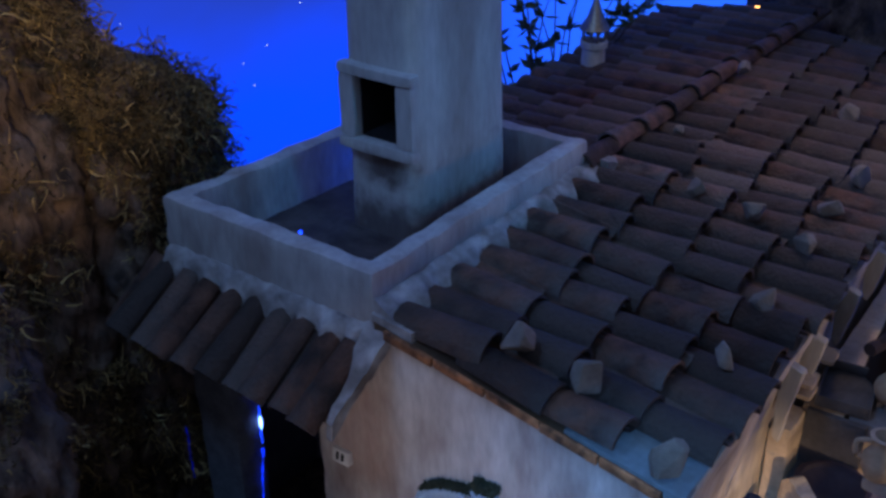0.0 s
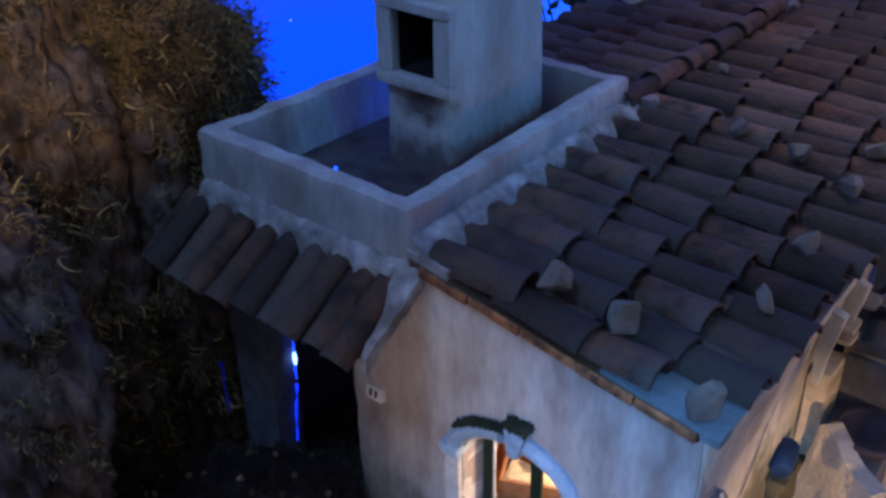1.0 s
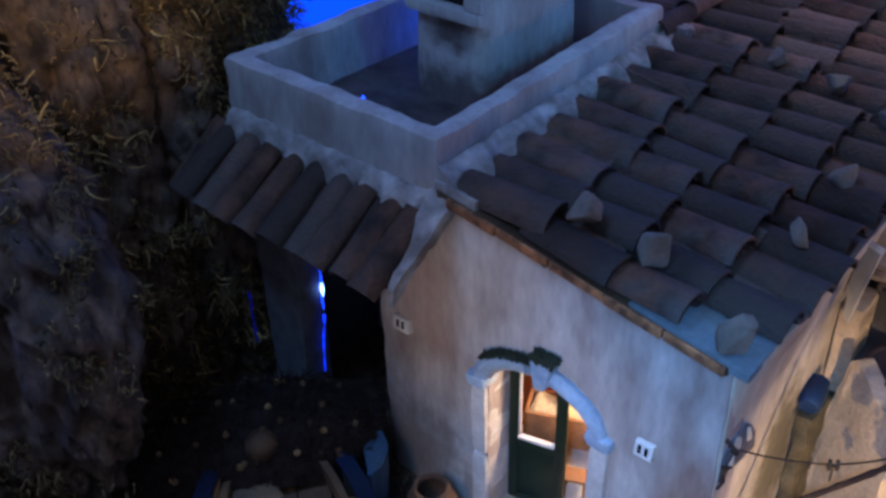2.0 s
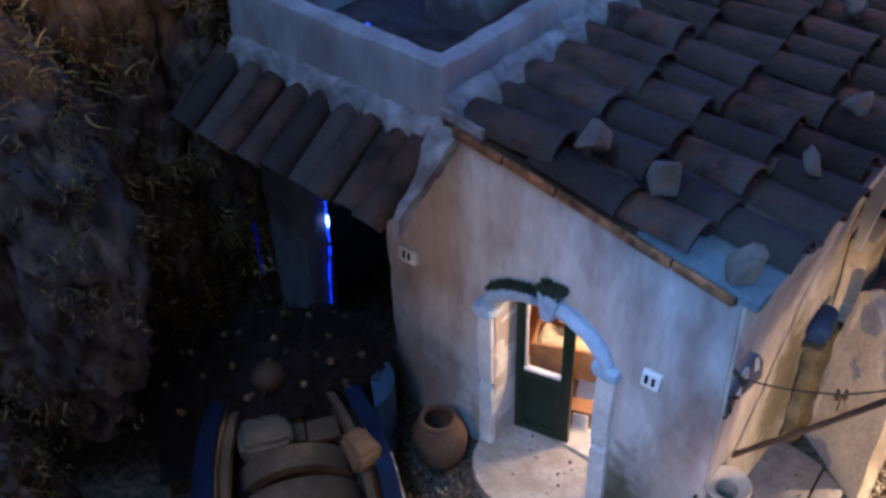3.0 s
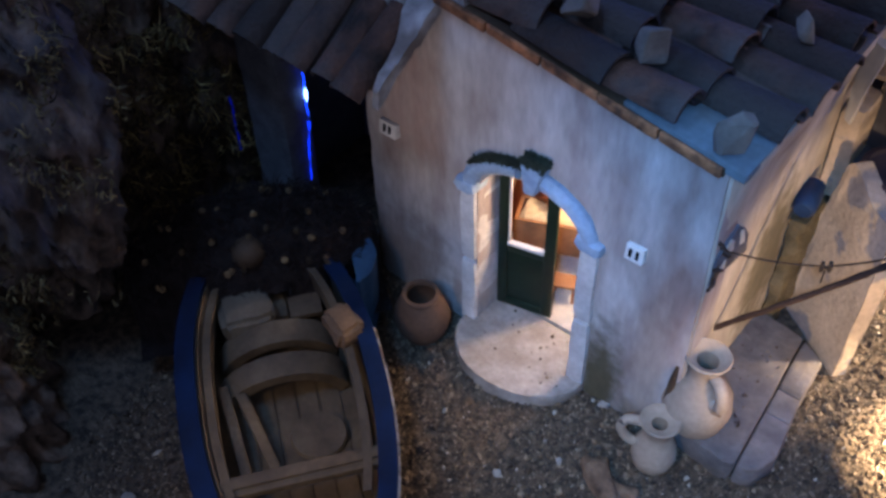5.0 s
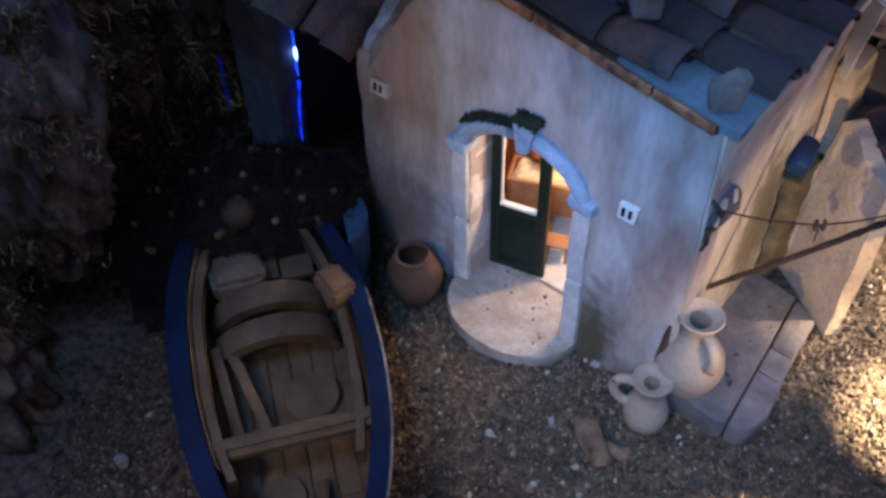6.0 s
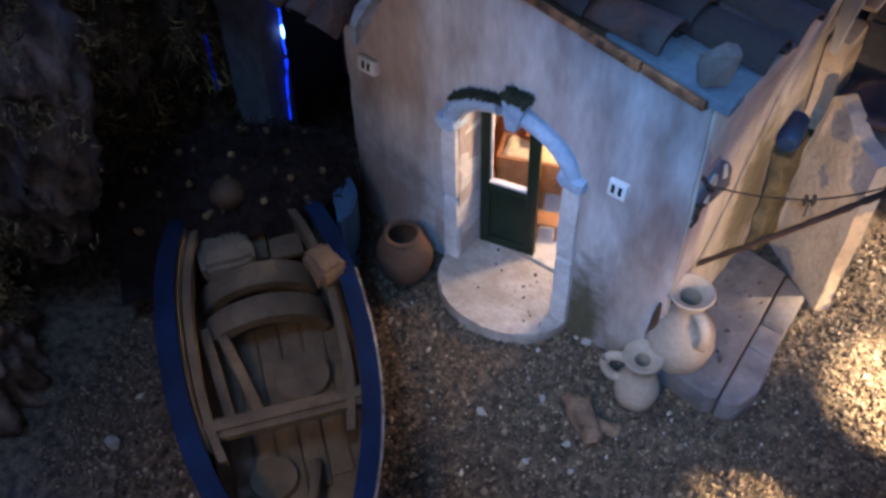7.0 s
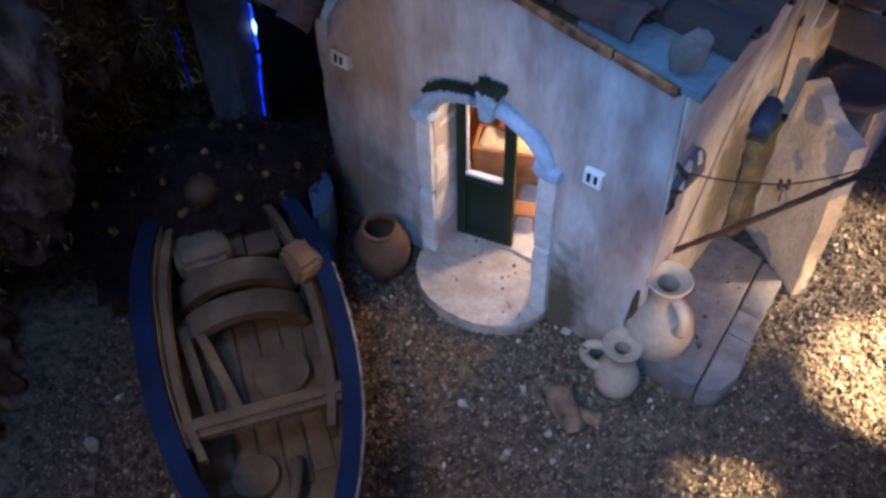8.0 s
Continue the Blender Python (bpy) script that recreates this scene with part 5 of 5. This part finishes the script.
# peeled patch, ring, wire and rod on the side wall
peel = thing("wall_ring", "rusty ring and peeled plaster flakes on the side wall", "ring")
for nm, outline, lo, hi, ma, lab in (
        ("bare_patch", [(0.0507, 0.3130), (0.072, 0.292), (0.0831, 0.2753), (0.092, 0.245), (0.060, 0.252), (0.0158, 0.2680), (0.007, 0.262), (0.009, 0.290), (0.024, 0.303)], 0.4030, 0.4102, SLATE_RENDER, "dark bare render where the plaster has peeled"),
        ("flake", [(0.026, 0.300), (0.036, 0.306), (0.045, 0.298), (0.049, 0.284), (0.043, 0.276), (0.038, 0.290), (0.031, 0.288)], 0.4060, 0.4116, PLASTER_BARE, "pale lifted flake"),
        ("flake", [(0.058, 0.300), (0.066, 0.296), (0.074, 0.272), (0.064, 0.276)], 0.4070, 0.4116, PLASTER_BARE, "pale lifted flake"),
        ("flake", [(0.010, 0.282), (0.019, 0.284), (0.024, 0.268), (0.016, 0.258), (0.008, 0.264)], 0.4060, 0.4120, WOOD_DARK, "dark flake"),
        ("flake", [(0.026, 0.274), (0.036, 0.278), (0.038, 0.264), (0.029, 0.262)], 0.4070, 0.4116, PLASTER_BARE, "pale lifted flake")):
    bm = bmesh.new()
    add_prism(bm, outline, lo, hi, "x", 0.0007, None, 0.0012)
    part(nm, bm, ma, peel, lab)
bm = bmesh.new()
add_tube(bm, [(0.404, 0.016, 0.316), (0.414, 0.012, 0.314), (0.420, 0.014, 0.307), (0.418, 0.020, 0.299), (0.410, 0.024, 0.297), (0.405, 0.022, 0.303)], 0.0024, 8)
part("ring", bm, RUST, peel, "rusty ring")
bm = bmesh.new()
add_tube(bm, [(0.408, 0.006, 0.286), (0.414, 0.012, 0.284), (0.415, 0.020, 0.278), (0.409, 0.018, 0.270), (0.414, 0.010, 0.266), (0.411, 0.004, 0.258)], 0.0018, 7)
part("hook", bm, RUST, peel, "bent rusty hook")
wire = thing("wire", "thin wire with a clip strung from the wall ring", "wire")
bm = bmesh.new()
A, B, C = Vector((0.415, 0.016, 0.308)), Vector((0.497, 0.058, 0.306)), Vector((0.600, 0.07, 0.414))
pts = [A.lerp(B, k / 10) + Vector((0, 0, -0.004 * math.sin(math.pi * k / 10))) for k in range(10)] + [B.lerp(C, k / 10) + Vector((0, 0, -0.012 * math.sin(math.pi * k / 10))) for k in range(11)]
add_tube(bm, pts, 0.0009, 6)
part("strand", bm, RUST, wire)
for lo, hi in (((-0.005, -0.002, -0.007), (-0.002, 0.002, 0.005)), ((0.002, -0.002, -0.006), (0.005, 0.002, 0.006)), ((-0.006, -0.0015, -0.003), (0.006, 0.0015, -0.0008)), ((-0.0008, -0.001, -0.022), (0.0008, 0.001, -0.006))):
    bm = bmesh.new()
    add_box(bm, lo, hi, 0.0004, pose(*B, 0, 0, 30))
    part("clip", bm, WOOD_DARK, wire, "small wire clip")
bm = bmesh.new()
rod_pts = [Vector((0.403, 0.072, 0.131)).lerp(Vector((0.604, 0.07, 0.416)), k / 32) + Vector((0, 0, -0.004 * math.sin(math.pi * k / 32))) + Vector(noise.noise_vector(Vector((k * 0.7, 0, 3)))) * 0.0008 for k in range(33)]
add_tube(bm, rod_pts, 0.0036, 8, [0.0034 + 0.0011 * noise.noise(Vector((k * 0.83, 5, 0))) for k in range(33)])
rod = part("rod", bm, RUST, None)
tagged(rod, "rough brown rod slanting out from the side wall", "rod")
bm = bmesh.new()
add_tube(bm, [(0.402, -0.002, 0.135), (0.401, -0.0035, 0.115), (0.399, -0.004, 0.070), (0.398, -0.003, 0.0)], 0.0042, 8, [0.002, 0.0042, 0.0046, 0.004])
tagged(part("corner_pipe", bm, WOOD_DARK, None), "dark pipe running down the house corner", "pipe")

# ---- room behind the door ----
bench = thing("bench", "brown wooden trough bench in the lit room", "bench", at=(0.150, 0.150, 0.012), turn=(0, 0, 24))
for nm, lo, hi in (("front_board", (-0.06, -0.024, 0.035), (0.12, -0.019, 0.086)), ("back_board", (-0.06, 0.019, 0.035), (0.12, 0.024, 0.086)), ("end_board", (-0.06, -0.0189, 0.035), (-0.055, 0.0189, 0.086)), ("end_board", (0.115, -0.0189, 0.035), (0.12, 0.0189, 0.086)), ("bottom", (-0.0549, -0.0189, 0.035), (0.1149, 0.0189, 0.041)),
                   ("leg", (-0.055, -0.018, 0), (-0.045, -0.010, 0.0348)), ("leg", (0.105, -0.018, 0), (0.115, -0.010, 0.0348)), ("leg", (-0.055, 0.010, 0), (-0.045, 0.018, 0.0348)), ("leg", (0.105, 0.010, 0), (0.115, 0.018, 0.0348))):
    bm = bmesh.new()
    add_box(bm, lo, hi, 0.001)
    part(nm, bm, ROOM_WOOD, bench)
bm = rough_box((-0.053, -0.0183, 0.0412), (0.113, 0.0183, 0.090), 0.007, 0.006, 0.006, 3.0, 40)
cloth = new("straw_bedding", mesh_of(bm, STRAW, True))
cloth.matrix_world = pose(0.150, 0.150, 0.012, 0, 0, 24)
tagged(cloth, "pale straw and cloth heaped in the bench", "bedding")
bm = bmesh.new()
add_lathe(bm, [(0, 0), (0.045, 0.0), (0.040, 0.05), (0.028, 0.10), (0.022, 0.14), (0.010, 0.155), (0.017, 0.168), (0.019, 0.182), (0.012, 0.196), (0, 0.20)], 24)
add_tube(bm, [(0.018, -0.012, 0.125), (0.045, -0.035, 0.115), (0.055, -0.055, 0.098)], 0.008, 8, [0.011, 0.009, 0.008])
seated = new("figurine", mesh_of(bm, FIGURE_RED, True))
seated.matrix_world = pose(0.085, 0.195, 0.012, 0, 0, 0)
tagged(seated, "plain reddish clay figurine beside the bench", "figurine")
stool = thing("stool", "low wooden stool on the sandy floor", "stool", at=(0.192, 0.100, 0.012), turn=(0, 0, 24))
bm = bmesh.new()
add_box(bm, (-0.016, -0.012, 0.026), (0.016, 0.012, 0.031), 0.001)
part("seat", bm, ROOM_WOOD, stool)
for x, y in ((-0.013, -0.009), (0.013, -0.009), (-0.013, 0.009), (0.013, 0.009)):
    bm = bmesh.new()
    add_box(bm, (x - 0.002, y - 0.002, 0), (x + 0.002, y + 0.002, 0.0258), 0.0005)
    part("leg", bm, ROOM_WOOD, stool)

# ---- ground details ----
rr = random.Random(31)
bm = bmesh.new()
for pts, radii in (([(0.352, -0.086, 0.006), (0.368, -0.092, 0.010), (0.386, -0.102, 0.011), (0.402, -0.113, 0.012), (0.410, -0.124, 0.008)], (0.006, 0.015, 0.013, 0.014, 0.005)),
                   ([(0.388, -0.104, 0.010), (0.402, -0.099, 0.012), (0.416, -0.094, 0.010), (0.427, -0.088, 0.007)], (0.010, 0.009, 0.008, 0.003)),
                   ([(0.370, -0.092, 0.012), (0.372, -0.080, 0.012), (0.366, -0.070, 0.007)], (0.010, 0.007, 0.003))):
    fine, wide = [], []
    for i in range(len(pts) - 1):
        for f in (0, 0.25, 0.5, 0.75):
            fine.append(Vector(pts[i]).lerp(Vector(pts[i + 1]), f))
            wide.append(radii[i] + (radii[i + 1] - radii[i]) * f)
    for v in add_tube(bm, fine, 0.01, 16, wide):
        v.co += Vector(noise.noise_vector(v.co * 90)) * 0.0045 + Vector(noise.noise_vector(v.co * 260)) * 0.0016
tagged(part("driftwood", bm, DRIFT, None, smooth=True), "gnarled brown driftwood chunk on gravel", "driftwood")
for k, (x, y, s) in enumerate(((-0.017, -0.448, 0.012), (0.325, -0.004, 0.010), (0.328, -0.103, 0.006), (0.283, -0.160, 0.007), (0.383, -0.135, 0.006), (0.406, -0.160, 0.005), (0.30, -0.09, 0.004), (0.36, -0.18, 0.005))):
    chunk("pebble", (s, s * 0.85, s * 0.6), 40 + k, SHELL, None, "smooth whitish pebble lying on gravel", "pebble", "white pebbles", (x, y, -0.002), (0, 0, 50 * k), 0.1)
arch_moss = [(Vector((rr.uniform(0.125, 0.196), rr.uniform(-0.012, -0.002), 0.0)), Vector((0, -0.4, 1))) for _ in range(1500)]
arch_moss = [(Vector((p.x, p.y, 0.246 + 0.064 * math.sqrt(max(0, 1 - ((p.x - 0.2) / 0.09) ** 2)))), n) for p, n in arch_moss]
arch_moss += [(Vector((rr.uniform(0.195, 0.224), rr.uniform(-0.015, 0.0), rr.uniform(0.321, 0.328))), Vector((0, -0.4, 1))) for _ in range(900)]
strands(arch_moss, "arch_moss", DARK_MOSS, "dark green moss on the arch moulding", 0.0055, 0.0014, 77, 0.3)


def gravel():
    r = np.random.RandomState(6)
    octa = np.array([(1, 0, 0), (0, 1, 0), (-1, 0, 0), (0, -1, 0), (0, 0, 0.8), (0, 0, -0.6)], float)
    tri = np.array([(0, 1, 4), (1, 2, 4), (2, 3, 4), (3, 0, 4), (1, 0, 5), (2, 1, 5), (3, 2, 5), (0, 3, 5)])
    n = 120000
    x, y = r.uniform(-0.14, 0.86, n), r.uniform(-0.60, 0.50, n)
    keep = ~((x > -0.05) & (x < 0.52) & (y > 0.21)) & ~((x > -0.05) & (x < 0.40) & (y > -0.002)) & (np.hypot(x - 0.42, y + 0.1) < 0.60 + 0.05 * r.rand(n))
    x, y = x[keep], y[keep]
    lift = np.full(len(x), -1.0)
    # crumbs spilled on the doorstep and on the slab
    for count, x0, x1, y0, y1, top in ((38, 0.125, 0.275, -0.060, 0.040, 0.0165), (50, 0.408, 0.470, 0.000, 0.200, 0.0305)):
        x, y = np.append(x, r.uniform(x0, x1, count)), np.append(y, r.uniform(y0, y1, count))
        lift = np.append(lift, np.full(count, top))
    n = len(x)
    s = np.exp(r.normal(-6.28, 0.48, n)).clip(0.0009, 0.0075)
    verts, faces = np.empty((n, 6, 3)), np.empty((n, 8, 3), int)
    for i in range(n):
        e = Euler(r.uniform(0, 6.28, 3)).to_matrix()
        verts[i] = (octa * (s[i] * r.uniform(0.35, 1.3, (6, 1)))) @ np.array(e)
        verts[i] += (x[i], y[i], lift[i] if lift[i] > 0 else ground_height(x[i], y[i]) + 0.0005 + s[i] * 0.25)
        faces[i] = tri + 6 * i
    me = bpy.data.meshes.new("gravel")
    me.from_pydata(verts.reshape(-1, 3).tolist(), [], faces.reshape(-1, 3).tolist())
    me.materials.append(PEBBLES)
    return tagged(new("gravel", me), "loose brown gravel with pale shell grit", "gravel", kind="stuff")


gravel()

# ---- stones on the roof ----
STONES = ((0.214, 0.040, 0.0200), (0.294, 0.046, 0.0195), (0.392, 0.016, 0.0215), (0.386, 0.184, 0.019), (0.375, 0.308, 0.019), (0.287, 0.490, 0.018), (0.207, 0.497, 0.016), (0.368, 0.465, 0.017), (0.362, 0.590, 0.018), (0.362, 0.707, 0.019), (0.276, 0.926, 0.018), (0.088, 0.937, 0.017), (0.110, 0.640, 0.010))
for k, (x, y, s) in enumerate(STONES):
    chunk("roof_stone", (s * 1.12, s * 1.12, s * (1.3 if k < 3 else 1.1)), (60 if k != 2 else 97) + k, STONE, None, "rough pale stone weighting down the roof tiles", "stone", "roof stones", (x, y, roof_z(x) + (0.020 if k != 2 else 0.006)), (8 * (k % 3), 0, 40 * k), 0.16, 12, 0.06)

# ---- roof tiles, last ----
PITCH = 0.0545
cover = mesh_of(tile_mesh("tile", 0.112, 0.0212, 0.0258, 0.0042, 9, 0.78), TILE, True, "roof_tile")
pan = mesh_of(tile_mesh("tile", 0.112, 0.0250, 0.0225, 0.0038, 7, 0.50), TILE, True, "pan_tile")
ridge = mesh_of(tile_mesh("tile", 0.110, 0.0155, 0.0195, 0.0036, 8, 0.9), TILE, True, "ridge_tile")
small = mesh_of(tile_mesh("tile", 0.108, 0.0160, 0.0208, 0.0036, 8, 0.86), TILE, True, "canopy_tile")
small_pan = mesh_of(tile_mesh("tile", 0.106, 0.0180, 0.0165, 0.0032, 6, 0.50), TILE, True, "canopy_pan_tile")
rng = random.Random(5)


def lay(name, mesh, parent, m):
    t = new(name, mesh)
    t.parent = parent
    t.matrix_world = m


for c in range(4):
    for r in range(24):
        y = 0.019 + PITCH * r
        end = (0.186, 0.267, 0.350, 0.428)[c] - (0.034, 0.030, 0.024, 0.004)[c] * min(1.0, y / 0.7)
        if not (c == 3 and r < 1):
            x = end - 0.108 + rng.uniform(-0.009, 0.009)
            lay("roof_tile", cover, roof, pose(x, y + rng.uniform(-0.004, 0.004), roof_z(x) + rng.uniform(0, 0.005), rng.uniform(-9, 9), TILT - 7.6 + rng.uniform(-2.0, 2.0), rng.uniform(-5, 5)))
        if not (c == 3 and r < 1):
            x = end - 0.112 + rng.uniform(-0.006, 0.006)
            lay("pan_tile", pan, roof, pose(x, y + PITCH / 2 + rng.uniform(-0.003, 0.003), roof_z(x) + 0.0155, 180 + rng.uniform(-5, 5), TILT - 4.5, rng.uniform(-4, 4)))
for c in range(4):
    for r in range(18):
        x, y = 0.045 - 0.075 * c + rng.uniform(-0.006, 0.006), 0.505 + PITCH * r
        lay("roof_tile", cover, roof_back, pose(x, y + rng.uniform(-0.004, 0.004), roof_z(x) + 0.001 + rng.uniform(0, 0.004), 0, 0, 180 + rng.uniform(-4, 4)) @ pose(0, 0, 0, rng.uniform(-6, 6), TILT - 7.3, 0))
        lay("pan_tile", pan, roof_back, pose(x, y + PITCH / 2, roof_z(x) + 0.0155, 0, 0, 180 + rng.uniform(-3, 3)) @ pose(0, 0, 0, 180, TILT - 4.5, 0))
for k in range(10):
    lay("ridge_tile", ridge, roof, pose(0.064 - 0.0012 * k, 1.345 - 0.088 * k + rng.uniform(-0.005, 0.005), 0.489 + rng.uniform(0, 0.003), 0, 0, -90 + rng.uniform(-3, 3)) @ pose(0, 0, 0, 0, -3, 0))
for k in range(9):
    x = 0.040 - 0.0385 * k
    lay("canopy_tile", small, canopy, pose(x + rng.uniform(-0.003, 0.003), -0.006 + rng.uniform(-0.007, 0.004), 0.440, 0, 0, -90 + rng.uniform(-4, 4)) @ pose(0, 0, 0, rng.uniform(-8, 8), 33.0 + rng.uniform(-2.5, 2.5), 0))
    lay("canopy_pan_tile", small_pan, canopy, pose(x - 0.0193, -0.004, 0.447, 0, 0, -90 + rng.uniform(-3, 3)) @ pose(0, 0, 0, 180, 33.0, 0))
